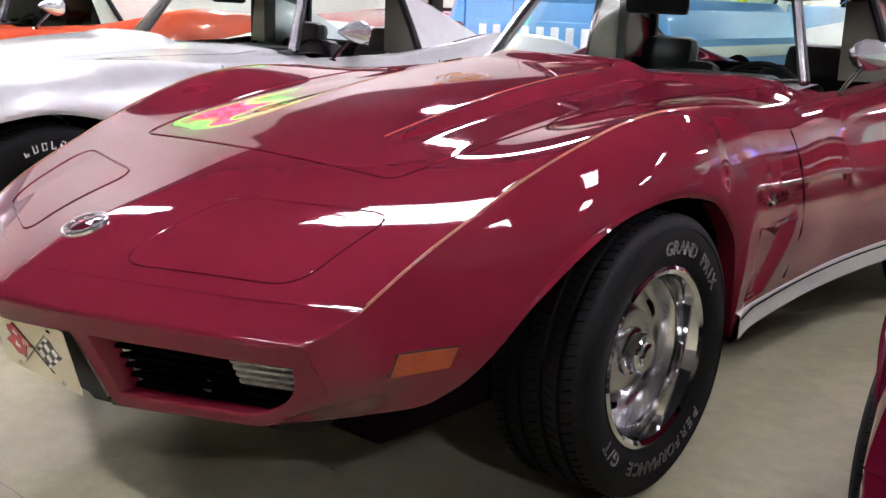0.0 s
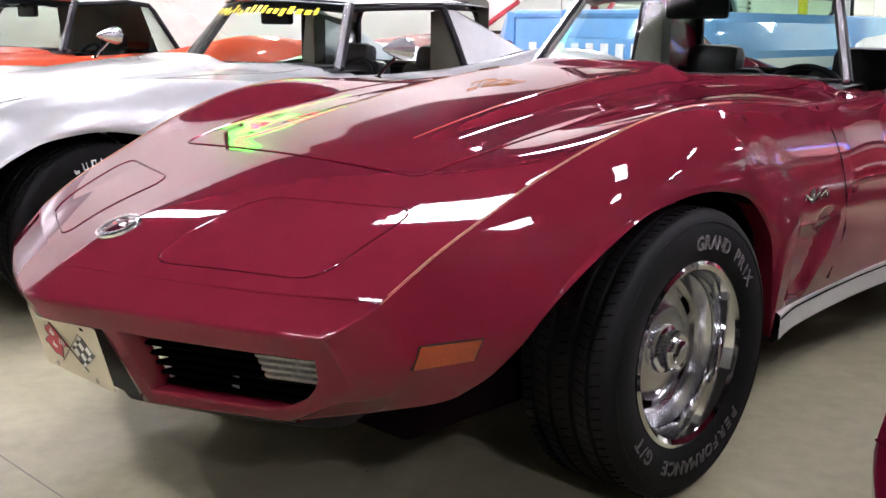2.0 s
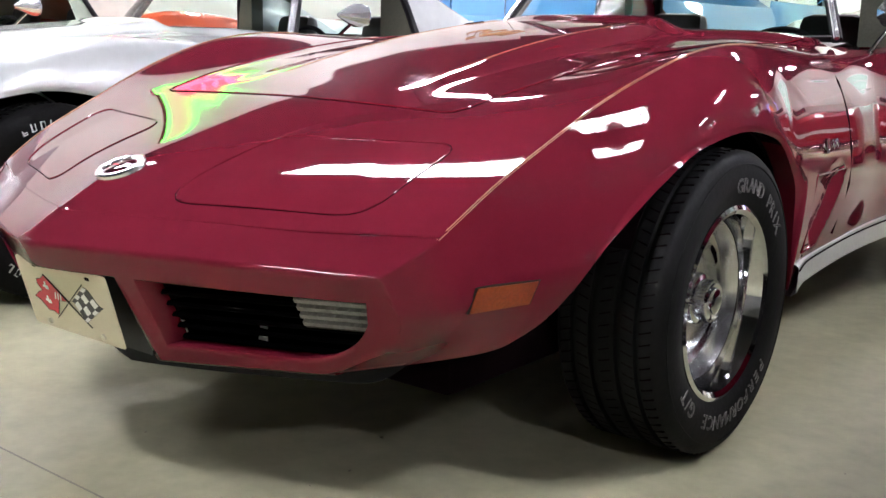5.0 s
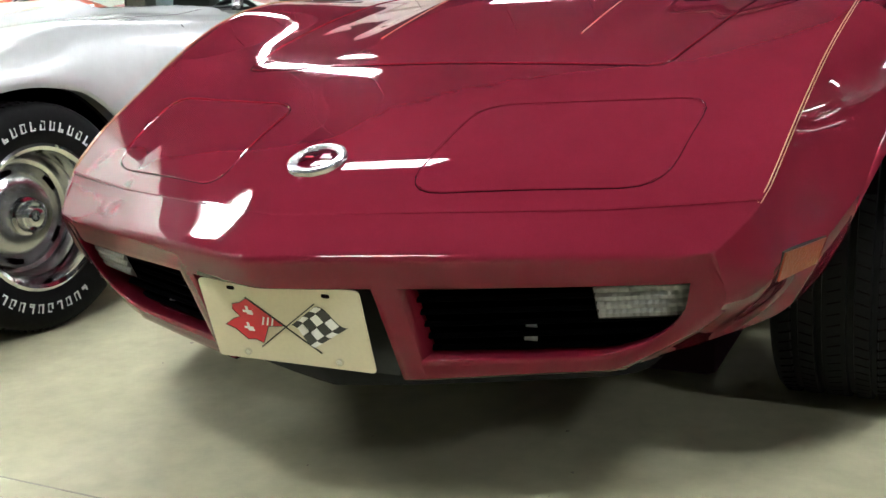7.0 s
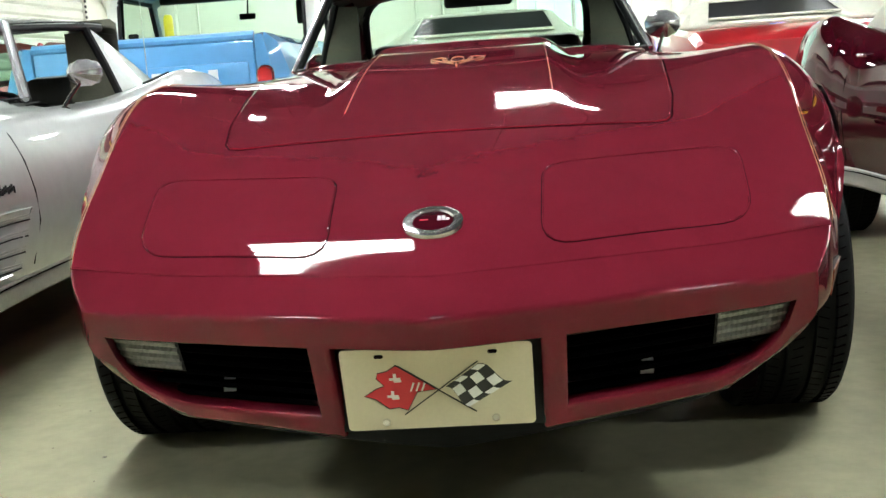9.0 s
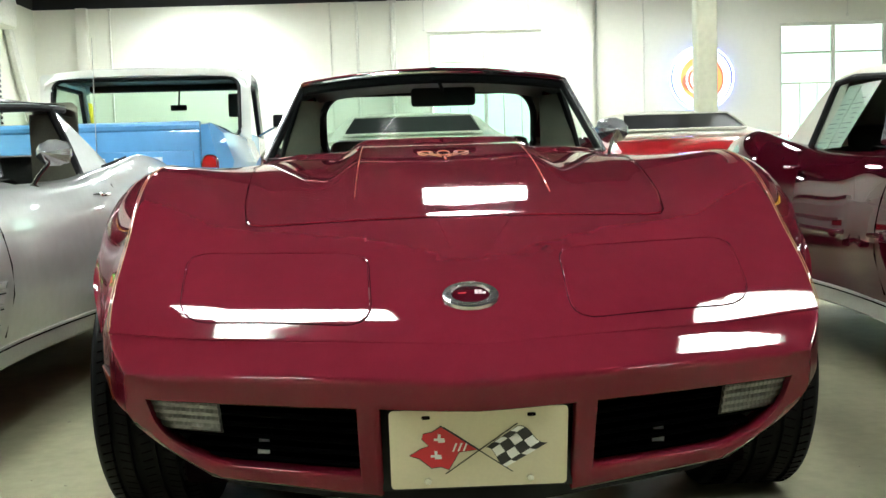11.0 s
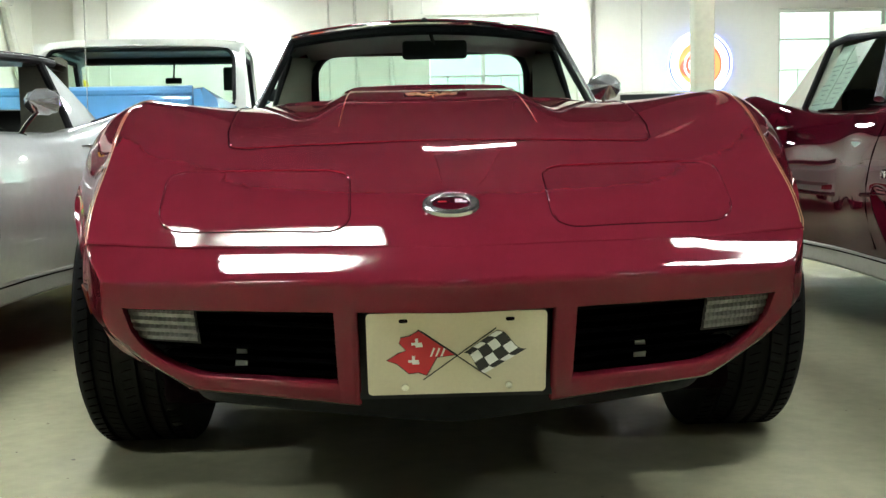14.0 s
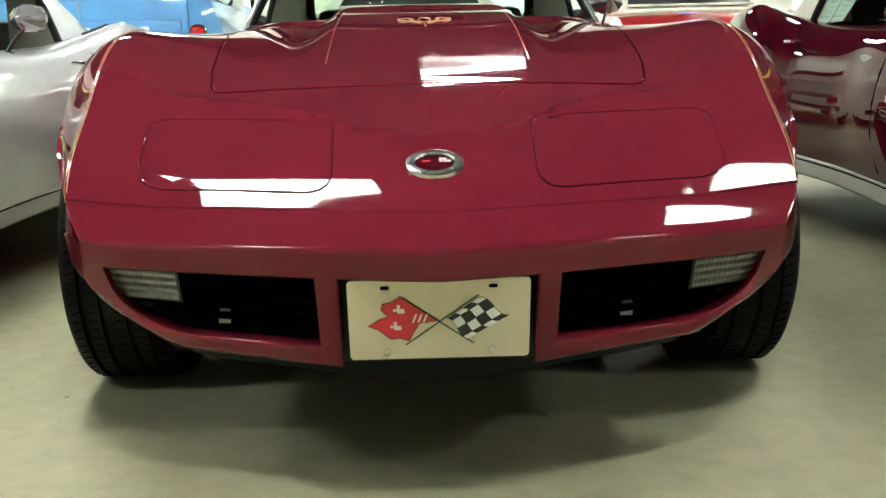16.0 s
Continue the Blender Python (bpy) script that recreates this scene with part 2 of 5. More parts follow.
WINDOWS = [(0.10, 1.82, 1.05, 2.86), (5.42, 7.9, 1.05, 2.86)]
pierced_wall("wall_north", -5.75, 9.0, WINDOWS, BACK, 0.25, WALL_TOP, "cream-white painted block wall with window openings")
tagged(part("wall_north_upper", box(-5.75, 9.0, BACK, BACK + 0.25, WALL_TOP, ROOF_Z), M["darkwall"]), "black painted upper wall under the roof", "wall", kind="structure")
tagged(part("wall_west", box(-6.0, -5.75, 9.3, BACK + 0.25, GROUND, WALL_TOP), M["wall"]), "cream-white painted side wall", "wall", kind="structure")
tagged(part("wall_west_upper", box(-6.0, -5.75, 9.3, BACK + 0.25, WALL_TOP, ROOF_Z), M["darkwall"]), "black painted upper side wall", "wall", kind="structure")
tagged(part("wall_west_front", box(-6.0, -5.75, -9.0, 9.3, GROUND, 3.5), M["wall"]), "tall cream-white painted side wall", "wall", kind="structure")
tagged(part("wall_west_front_upper", box(-6.0, -5.75, -9.0, 9.3, 3.5, ROOF_Z), M["darkwall"]), "black painted upper side wall", "wall", kind="structure")
tagged(part("wall_east", box(9.0, 9.25, -9.0, BACK + 0.25, GROUND, ROOF_Z), M["greywall"]), "plain dull grey side wall", "wall", kind="structure")
tagged(part("wall_south", box(-5.75, 9.0, -9.25, -9.0, GROUND, ROOF_Z), M["greywall"]), "plain dull grey wall", "wall", kind="structure")
tagged(part("ceiling", box(-6.0, 9.25, -9.25, BACK + 0.25, ROOF_Z, ROOF_Z + 0.2), M["darkwall"]), "black painted warehouse ceiling", "ceiling", kind="structure")
for k, (xa, xb, za, zb, yy) in enumerate(((-0.4, 2.3, 0.7, 3.2, BACK + 0.75), (5.0, 8.5, 0.7, 3.2, BACK + 0.75))):
    tagged(part("backdrop", box(xa - 0.3, xb + 0.3, yy - 0.02, yy, za - 0.2, zb + 0.3), M["day"]), "bright overcast daylight outside the opening", "backdrop", kind="structure")


def window(name, x0, x1, z0, z1):
    ob = tagged(new(name), "white steel-framed multi-pane window in daylight", "window", kind="structure")
    ob.matrix_basis = pose(0, BACK + 0.06, 0)
    bm = bmesh.new()
    for a, b, c, d in ((x0, x1, z1 - 0.05, z1), (x0, x1, z0, z0 + 0.05), (x0, x0 + 0.05, z0 + 0.05, z1 - 0.05), (x1 - 0.05, x1, z0 + 0.05, z1 - 0.05)):
        box(a, b, 0, 0.06, c, d, bm=bm)
    part("window_frame", bm, M["trimwhite"], ob)
    part("window_sill", box(x0 - 0.04, x1 + 0.04, -0.10, 0.0, z0 - 0.04, z0, 0.006), M["trimwhite"], ob)
    n = max(2, round((x1 - x0) / 0.86))
    w = (x1 - x0 - 0.1) / n
    for i in range(n):
        xa = x0 + 0.05 + i * w
        for c, d in ((z0 + 0.05, z0 + 0.9), (z0 + 0.9, z1 - 0.45), (z1 - 0.45, z1 - 0.05)):
            part("pane", box(xa + 0.012, xa + w - 0.012, 0.025, 0.031, c + 0.012, d - 0.012), M["glass"], ob).visible_shadow = False
        if i:
            part("mullion", box(xa - 0.03, xa + 0.03, 0.002, 0.05, z0 + 0.05, z1 - 0.05), M["trimwhite"], ob)
    for c in (z0 + 0.9, z1 - 0.45):
        part("muntin", box(x0 + 0.05, x1 - 0.05, 0.008, 0.045, c - 0.014, c + 0.014), M["trimwhite"], ob)
    for i in range(1, n * 3):
        xx = x0 + 0.05 + i * (x1 - x0 - 0.1) / (n * 3)
        part("guard_bar", tube([(xx, -0.03, z0 + 0.02), (xx, -0.03, z0 + 0.92)], 0.012, 6), M["trimwhite"], ob)
    return ob


for k, h in enumerate(WINDOWS):
    window("window_%d" % (k + 1), *h)


# pilasters, conduits and the slanting pipe on the walls
def pilaster(x, w, d):
    return tagged(part("pilaster", box(x, x + w, BACK - d, BACK, 0, WALL_TOP, 0.004), M["wall"]), "cream-white wall pilaster", "trim", kind="structure")


pilaster(-5.10, 0.16, 0.10)
pilaster(2.36, 0.20, 0.14)


def conduit(points, r, label="thin white painted conduit on the wall"):
    ob = thing("conduit", label, "pipe", group="wall conduits")
    part("pipe", tube(points, r, 8), M["trimwhite"], ob)
    for p in (points[0], points[-1]):
        part("strap", box(p[0] - r * 1.8, p[0] + r * 1.8, p[1] - r * 1.2, p[1] + r * 1.4, p[2] - 0.02, p[2] + 0.02, 0.004), M["trimwhite"], ob)
    return ob


for x, z0, r in ((-4.62, 0.2, 0.014), (-1.35, 0.2, 0.012), (-0.95, 0.2, 0.022), (-0.42, 0.2, 0.04), (0.05, 2.9, 0.010), (1.62, 2.9, 0.010), (2.64, 0.2, 0.016), (3.35, 1.0, 0.010), (6.45, 2.95, 0.010)):
    conduit([(x, BACK - r - 0.004, z0), (x, BACK - r - 0.004, WALL_TOP - 0.02)], r)
conduit([(-5.70, 13.2, 3.15), (-5.66, 13.6, 2.2), (-5.62, 13.9, 1.6)], 0.07, "thick white slanting drain pipe at the wall")
conduit([(-2.2, BACK - 0.05, 1.0), (-1.5, BACK - 0.05, 1.0)], 0.02, "thin grey rail on the wall")


def roller_door():
    ob = thing("roller_door", "cream roll-up steel door with a dark toothed guide rail", "door", -5.75, 11.2, 0)
    for i in range(22):
        z = 0.05 + i * 0.128
        part("slat", weld(grid([[(0.03, y, z), (0.055, y, z + 0.03), (0.055, y, z + 0.10), (0.03, y, z + 0.126)] for y in (-1.6, 1.6)])), M["trimwhite"], ob)
    part("drum_housing", box(0.0, 0.34, -1.75, 1.75, 2.86, 3.28, 0.05), M["trimwhite"], ob)
    part("guide_rail", box(0.0, 0.10, 1.6, 1.7, 0, 2.9, 0.01), M["trimwhite"], ob)
    for i in range(34):
        part("rail_tooth", box(0.1, 0.115, 1.56, 1.60, 0.4 + i * 0.07, 0.435 + i * 0.07), M["black"], ob)
    return ob


roller_door()

# the steel post
ob = thing("steel_post", "cream-painted square steel post standing on the floor", "post", 2.70, 8.6, GROUND)
part("shaft", box(-0.10, 0.10, -0.10, 0.10, 0.02, ROOF_Z, 0.02, segs=3), M["post"], ob)
part("base_plate", box(-0.19, 0.19, -0.19, 0.19, 0, 0.02, 0.004), M["post"], ob)


def neon_clock():
    ob = thing("neon_sign", "round neon sign with orange and red disc and white-blue ring", "sign", 4.22, BACK - 0.02, 2.06)
    part("can", lathe([(0.0, 0.0), (0.0, 0.47), (-0.10, 0.47), (-0.10, 0.44), (-0.02, 0.44)], 56, "y"), M["black"], ob)
    part("face", lathe([(-0.03, 0.0), (-0.03, 0.36)], 56, "y"), M["sign_orange"], ob)
    part("white_ring", lathe([(-0.04, 0.33), (-0.055, 0.36), (-0.055, 0.42), (-0.04, 0.44)], 56, "y"), M["neon_white"], ob)
    for r, m in ((0.455, "neon_blue"),):
        part("neon_tube", tube([(r * math.cos(a), -0.11 if r > 0.4 else -0.06, r * math.sin(a)) for a in np.linspace(0, 2 * math.pi, 48, endpoint=False)], 0.014, 6, True), M[m], ob)
    disc = lathe([(-0.045, 0.0), (-0.05, 0.15), (-0.04, 0.17)], 40, "y")
    disc.transform(Matrix.Translation((-0.09, 0, -0.05)) @ Matrix.Diagonal((1.25, 1, 0.95, 1)))
    part("red_disc", disc, M["sign_red"], ob)
    for m, r, a0, a1 in (("neon_white", 0.17, 1.7, 4.4), ("neon_white", 0.24, 2.0, 4.1), ("sign_red", 0.31, -0.9, 1.1), ("neon_white", 0.12, -1.2, 0.6)):
        part("neon_tube", tube([(r * math.cos(a), -0.07, r * math.sin(a) - 0.02) for a in np.linspace(a0, a1, 14)], 0.013, 6), M[m], ob)
    part("halo_tube", tube([(0.48 * math.cos(a), -0.03, 0.48 * math.sin(a)) for a in np.linspace(0, 2 * math.pi, 48, endpoint=False)], 0.012, 6, True), M["neon_blue"], ob)
    part("pull_box", box(-0.07, 0.07, -0.14, -0.02, -0.56, -0.47, 0.01), M["black"], ob)
    return ob


neon_clock()


def neon_arrow():
    """The green and pink neon sign on the side wall, with zig-zag outline."""
    ob = thing("neon_sign", "large green-outlined neon sign with pink tubes inside", "sign", -5.74, 4.45, 2.62)
    out = [(-0.95, 0.30), (-0.80, 0.02), (-0.55, -0.10), (-0.45, -0.42), (-0.15, -0.25), (0.05, -0.38), (0.30, -0.10), (0.62, -0.14), (0.98, 0.12), (0.95, 0.30), (0.55, 0.28), (0.50, 0.52), (0.10, 0.40), (-0.25, 0.58), (-0.50, 0.42), (-0.75, 0.46)]
    out = [(a * 0.97, b * 0.60) for a, b in out]
    part("backing", plate([(a * 1.05, b * 1.08) for a, b in out], 0.03, "x", 0.0), M["black"], ob)
    part("green_panel", plate([(a * 0.97, b * 0.95) for a, b in out], 0.006, "x", 0.032), M["neon_pale"], ob)
    part("green_tube", tube([(0.07, a, b) for a, b in out], 0.03, 6, True), M["neon_green"], ob)
    part("pink_panel", plate([(a * 0.68, 0.03 + b * 0.62) for a, b in out], 0.006, "x", 0.042), M["neon_pink_dim"], ob)
    for k in range(5):
        part("pink_tube", tube([(0.075, -0.45 + k * 0.2 + 0.05 * math.sin(t * 9 + k), -0.11 + 0.27 * t) for t in np.linspace(0, 1, 9)], 0.022, 6), M["neon_pink"], ob)
    part("pink_tube", tube([(0.075, -0.6, 0.08), (0.075, -0.1, 0.03), (0.075, 0.55, 0.06)], 0.022, 6), M["neon_pink"], ob)
    return ob


neon_arrow()


# fluorescent fixtures hung below the roof
def fixture(x, y, z, length=1.22, turn=0, w=0.20):
    ob = thing("fluorescent_light", "hanging multi-tube fluorescent high-bay light, lit", "lamp", x, y, z, turn, "ceiling high-bay lights")
    h, count = length / 2, 4 if w < 0.25 else 6
    part("housing", plate([(-w, -0.01), (-w + 0.06, 0.07), (w - 0.06, 0.07), (w, -0.01), (w - 0.012, -0.01), (w - 0.065, 0.055), (-w + 0.065, 0.055), (-w + 0.012, -0.01)], 2 * h, "x", -h), M["trimwhite"], ob)
    for k in range(count):
        t = part("tube", lathe([(-h + 0.02, 0.0), (-h + 0.02, 0.024), (h - 0.02, 0.024), (h - 0.02, 0.0)], 8), M["tube"], ob)
        t.location = (0, (k - (count - 1) / 2) * (w - 0.074) * 2 / (count - 1), 0.02)
    for s in (-h + 0.1, h - 0.1):
        part("chain", tube([(s, 0, 0.06), (s, 0, ROOF_Z - z)], 0.006, 5), M["black"], ob)
    return ob


# Fixtures (-3.3, 9.2), (0.5, -2.3): unseen, added to brighten wall and floor.
for x, y, z in ((-3.15, 13.05, 3.33), (1.30, 12.9, 3.47), (4.25, 11.7, 3.27), (-4.6, 6.2, 4.0), (4.4, 6.2, 4.0), (-3.3, 9.2, 4.0),
                (-4.95, 2.1, 4.0), (6.8, 2.0, 4.0), (7.6, 7.0, 4.0), (6.3, -2.6, 4.0),
                (-4.6, -2.0, 4.0), (0.5, -2.3, 4.0)):
    fixture(x, y, z, 1.22, 0 if z > 3.5 else 90)
for x, y in ((-1.7, 1.98), (3.5, 1.95)):
    fixture(x, y, 4.0, 1.5, 0, 0.22)
fixture(0.43, 7.2, 4.0, 1.0, 0, 0.15)


# grit and paint flecks on the concrete
rng = random.Random(11)
bm = bmesh.new()
for k in range(150):
    x, y = rng.uniform(-2.2, 3.2), rng.uniform(-1.7, 2.5)
    r = rng.choice((0.002, 0.003, 0.003, 0.005, 0.008))
    a0, n = rng.uniform(0, 6.28), rng.randint(5, 7)
    ring = [(x + r * rng.uniform(0.5, 1.2) * math.cos(a0 + 6.283 * i / n), y + r * rng.uniform(0.5, 1.2) * math.sin(a0 + 6.283 * i / n)) for i in range(n)]
    lo, hi = [bm.verts.new((a, b, GROUND - 0.0005)) for a, b in ring], [bm.verts.new((a * 0.8 + x * 0.2, b * 0.8 + y * 0.2, GROUND + 0.0012)) for a, b in ring]
    bm.faces.new(hi)
    for i in range(n):
        bm.faces.new((lo[i], lo[(i + 1) % n], hi[(i + 1) % n], hi[i]))
tagged(part("floor_grit", bm, M["joint"]), "small dark flecks of grit on the concrete floor", "grit", kind="stuff")


# ---- the sports car body ----
def smooth(*knots, reach=0.09):
    """A curve through knots, averaged along its length but for the sharp nose."""
    raw, start = curve(*knots), knots[0][0]
    def f(t):
        h = min(reach, max(0.0, (t - start - 0.09) * 0.5))
        if h < 1e-4:
            return raw(t)
        return sum(w * raw(t + k * h / 3) for k, w in ((-3, 1), (-2, 2), (-1, 3), (0, 4), (1, 3), (2, 2), (3, 1))) / 16
    return f



# Lengths run back from the licence plate (y), widths from the middle (x), heights from the floor (z).
bow = smooth((-0.064, 0.264), (0.016, 0.279), (0.15, 0.25), (0.35, 0.165), (0.615, 0.045), (0.80, 0.0), (5.0, 0.0))
mid_z = smooth((-0.064, 0.511), (0.020, 0.559), (0.15, 0.624), (0.365, 0.684), (0.615, 0.745), (1.0, 0.814), (1.4, 0.862), (1.8, 0.892), (2.0, 0.900), (2.3, 0.905), (3.3, 0.87), (3.8, 0.862), (4.3, 0.835), (4.55, 0.79), (4.64, 0.70))
crest_z = smooth((0.2, 0.492), (0.295, 0.556), (0.427, 0.635), (0.582, 0.704), (0.70, 0.758), (0.86, 0.815), (1.06, 0.865), (1.25, 0.882), (1.5, 0.876), (1.9, 0.853), (2.3, 0.850), (2.8, 0.866), (3.2, 0.93), (3.55, 0.985), (3.95, 0.96), (4.3, 0.88), (4.64, 0.70))
crest_x = smooth((0.2, 0.645), (0.295, 0.695), (0.6, 0.728), (1.0, 0.768), (1.3, 0.775), (1.9, 0.745), (2.4, 0.71), (2.9, 0.72), (3.4, 0.77), (3.9, 0.76), (4.64, 0.66))
wide_x = smooth((0.2, 0.655), (0.295, 0.708), (0.37, 0.725), (0.5, 0.768), (0.7, 0.824), (0.9, 0.876), (1.1, 0.894), (1.4, 0.890), (1.7, 0.868), (2.0, 0.846), (2.4, 0.815), (2.8, 0.825), (3.2, 0.865), (3.6, 0.88), (4.0, 0.86), (4.64, 0.72))
wide_z = smooth((0.2, 0.42), (0.5, 0.47), (0.9, 0.60), (1.1, 0.66), (1.6, 0.57), (2.4, 0.54), (3.1, 0.58), (3.6, 0.66), (4.3, 0.55), (4.64, 0.5))
low_x = curve((0.2, 0.50), (0.3, 0.567), (0.4, 0.637), (0.5, 0.712), (0.6, 0.786), (0.8, 0.866), (1.1, 0.890), (1.42, 0.880), (1.52, 0.852), (1.7, 0.812), (2.4, 0.77), (3.0, 0.80), (3.2, 0.855), (3.6, 0.876), (4.0, 0.85), (4.3, 0.78), (4.64, 0.66))
low_z = curve((0.2, 0.284), (0.3, 0.286), (0.4, 0.296), (0.47, 0.314), (0.53, 0.352), (0.59, 0.42), (0.67, 0.522), (0.78, 0.618), (0.92, 0.680), (1.08, 0.700), (1.26, 0.675), (1.40, 0.585), (1.485, 0.45), (1.503, 0.33), (1.510, 0.27),
              (3.14, 0.27), (3.148, 0.33), (3.165, 0.45), (3.24, 0.58), (3.38, 0.67), (3.57, 0.695), (3.76, 0.67), (3.92, 0.57), (4.0, 0.42), (4.05, 0.34), (4.64, 0.36))
dome_h = smooth((0.66, 0.0), (0.80, 0.004), (0.95, 0.012), (1.2, 0.027), (1.6, 0.041), (1.80, 0.044))
FLAT = 0.47


def top_point(s, f):
    """A point on the upper body: station s, and f from the middle (0) to the fender crest (1)."""
    yo = s + bow(s)
    xf, zf, zc = crest_x(yo), crest_z(yo), mid_z(s)
    if s < 0.020:
        t = (s + 0.064) / 0.084
        zc, zf, xf = 0.511 + 0.048 * t, 0.492 + 0.064 * t, 0.645 + 0.05 * t
    x = f * xf
    nose = ease((0.42 - s) / 0.30)
    zq = zc - 0.004 - 0.002 * nose + (zf - zc) * 0.25 * nose
    if x <= FLAT:
        z = zc + (zq - zc) * (x / FLAT) ** 2
    else:
        u = (x - FLAT) / (xf - FLAT)
        z = zq + (zf - zq) * (u ** 1.5 * (1.0 - 0.22 * u * u * u) / 0.78 if zf > zq else u ** 1.45)
        z = min(z, max(zf, zq)) if zf > zq else z
    y = s + bow(s) * f ** 1.2
    if 0.6 < s < 2.3:
        z += dome_h(s) * ease((0.345 - x) / 0.10) * ease((1.98 - s) / 0.10)
        edge = 1.93 + 0.33 * (x / 0.63) ** 2
        z += 0.017 * ease((y - edge + 0.20) / 0.16) * ease((edge + 0.05 - y) / 0.02) * ease((0.63 - x) / 0.04)
    return x, y, z


def side_point(s, g):
    """A point on the side: station s, and g from the crest (0) over the widest (0.6) to the lower edge (1)."""
    yo = s + bow(s)
    xf, zf, xw, zw, xb, zb = crest_x(yo), crest_z(yo), wide_x(yo), wide_z(yo), low_x(yo), low_z(yo)
    zw = min(max(zw, zb + 0.015), zf - 0.02)
    soft = ease((yo - 0.3) / 0.9)
    if g <= 0.6:
        t = g / 0.6
        ex, ez = math.sin(t * math.pi / 2), 1 - math.cos(t * math.pi / 2)
        k = 0.35 + 0.45 * soft
        x = xf + (xw - xf) * (k * ex + (1 - k) * t)
        z = zf - (zf - zw) * (k * ez + (1 - k) * t)
    else:
        t = (g - 0.6) / 0.4
        x = xw - (xw - xb) * (1 - math.cos(t * math.pi / 2))
        z = zw - (zw - zb) * t
    near = max(0.0, 1 - (yo - 0.2) / 0.3)
    y = s + bow(s) * (1 - near + near * min(1.0, x / xf) ** 1.2) + near * 0.5 * (zf - z)
    return x, y, z


# the crease round the hollow behind the front wheel
def hollow(x, y, z):
    """The scooped vent behind the front wheel and the fold along the door."""
    if 1.50 < y < 2.0 and 0.27 < z < 0.62:
        x -= 0.020 * ease((y - 1.585) / 0.014) * ease((1.735 + (z - 0.362) * 0.68 - y) / 0.035) * ease((0.555 - z) / 0.016) * ease((z - 0.355) / 0.02)
    return x, y, z


STATIONS = sorted({*np.round(np.concatenate([np.linspace(-0.064, 0.020, 6), np.linspace(0.020, 0.6, 26), np.linspace(0.6, 1.44, 43), np.linspace(1.44, 1.53, 25), np.linspace(1.53, 1.57, 3), np.linspace(1.575, 1.60, 7), np.linspace(1.61, 2.3, 36),
                                             np.linspace(2.3, 3.12, 18), np.linspace(3.12, 3.2, 12), np.linspace(3.2, 4.08, 30), np.linspace(4.08, 4.64, 14)]), 4).tolist()})
TOPN, SIDEN = 52, 32


def in_cockpit(x, y):
    return 1.955 + 0.33 * (x / 0.63) ** 2 < y < 3.36 and abs(x) < (0.63 if y < 2.4 else 0.665)


def shell_rows(start=-1.0):
    rows = []
    for s in STATIONS:
        if s < start:
            continue
        half = [top_point(s, f) for f in np.linspace(0, 1, TOPN)]
        half += [hollow(*side_point(s, g)) for g in np.linspace(0, 1, SIDEN)[1:]]
        x, y, z = half[-1]
        half.append((x - 0.012, y, z + 0.002))
        half.append((x - 0.05, y, z + 0.004))
        rows.append([(-a, b, c) for a, b, c in half[:0:-1]] + half)
    return rows


def shell_mesh(cockpit=True):
    bm = grid(shell_rows(0.0199))
    weld(bm)
    if cockpit:
        dead = [f for f in bm.faces if in_cockpit(f.calc_center_median().x, f.calc_center_median().y) and f.calc_center_median().z > 0.8]
        bmesh.ops.delete(bm, geom=dead, context="FACES")
    out = [f for f in bm.faces if abs(f.calc_center_median().x) < 0.05 and f.calc_center_median().y < 1.5]
    if out and sum(f.normal.z for f in out) < 0:
        bmesh.ops.reverse_faces(bm, faces=bm.faces[:])
    return bm


from mathutils.bvhtree import BVHTree
probe = grid(shell_rows())
weld(probe)
BODY = BVHTree.FromBMesh(probe)
probe.free()


def drape(x, y, lift=0.0):
    """The point of the body under (x, y), lifted along its normal."""
    p, n, _, _ = BODY.ray_cast(Vector((x, y, 2.0)), Vector((0, 0, -1)))
    if n.z < 0:
        n = -n
    return p + n * lift


def flank(y, z, side=1, lift=0.0):
    """The point of the body's side at (y, z), lifted outwards."""
    p, n, _, _ = BODY.ray_cast(Vector((2.0 * side, y, z)), Vector((-side, 0, 0)))
    if p is None:
        return Vector((0.8 * side, y, z))
    if n.x * side < 0:
        n = -n
    return p + n * lift


def fillet(points, r=0.03, n=5):
    """Round the corners of a closed outline in (x, y)."""
    out = []
    m = len(points)
    for i in range(m):
        a, b, c = (Vector(points[(i + k) % m]) for k in (-1, 0, 1))
        d1, d2 = (a - b), (c - b)
        q = min(r, d1.length / 2.1, d2.length / 2.1)
        p1, p2 = b + d1.normalized() * q, b + d2.normalized() * q
        for k in range(n + 1):
            t = k / n
            out.append(p1 * (1 - t) ** 2 + b * 2 * t * (1 - t) + p2 * t * t)
    return [(p.x, p.y) for p in out]


def resample(points, step, closed=True):
    pts = [Vector(p) for p in points]
    if closed:
        pts.append(pts[0])
    out = []
    for a, b in zip(pts, pts[1:]):
        k = max(1, int((b - a).length / step))
        out += [a.lerp(b, i / k) for i in range(k)]
    if not closed:
        out.append(pts[-1])
    return out


HEADLIGHT = [(0.178, 0.106), (0.556, 0.266), (0.579, 0.512), (0.193, 0.402)]


def gap_line(bm, points, closed, r=0.0022):
    pts = [drape(p[0], p[1], 0.0004) for p in resample(points, 0.02, closed)]
    return join(bm, tube(pts, r, 6, closed))


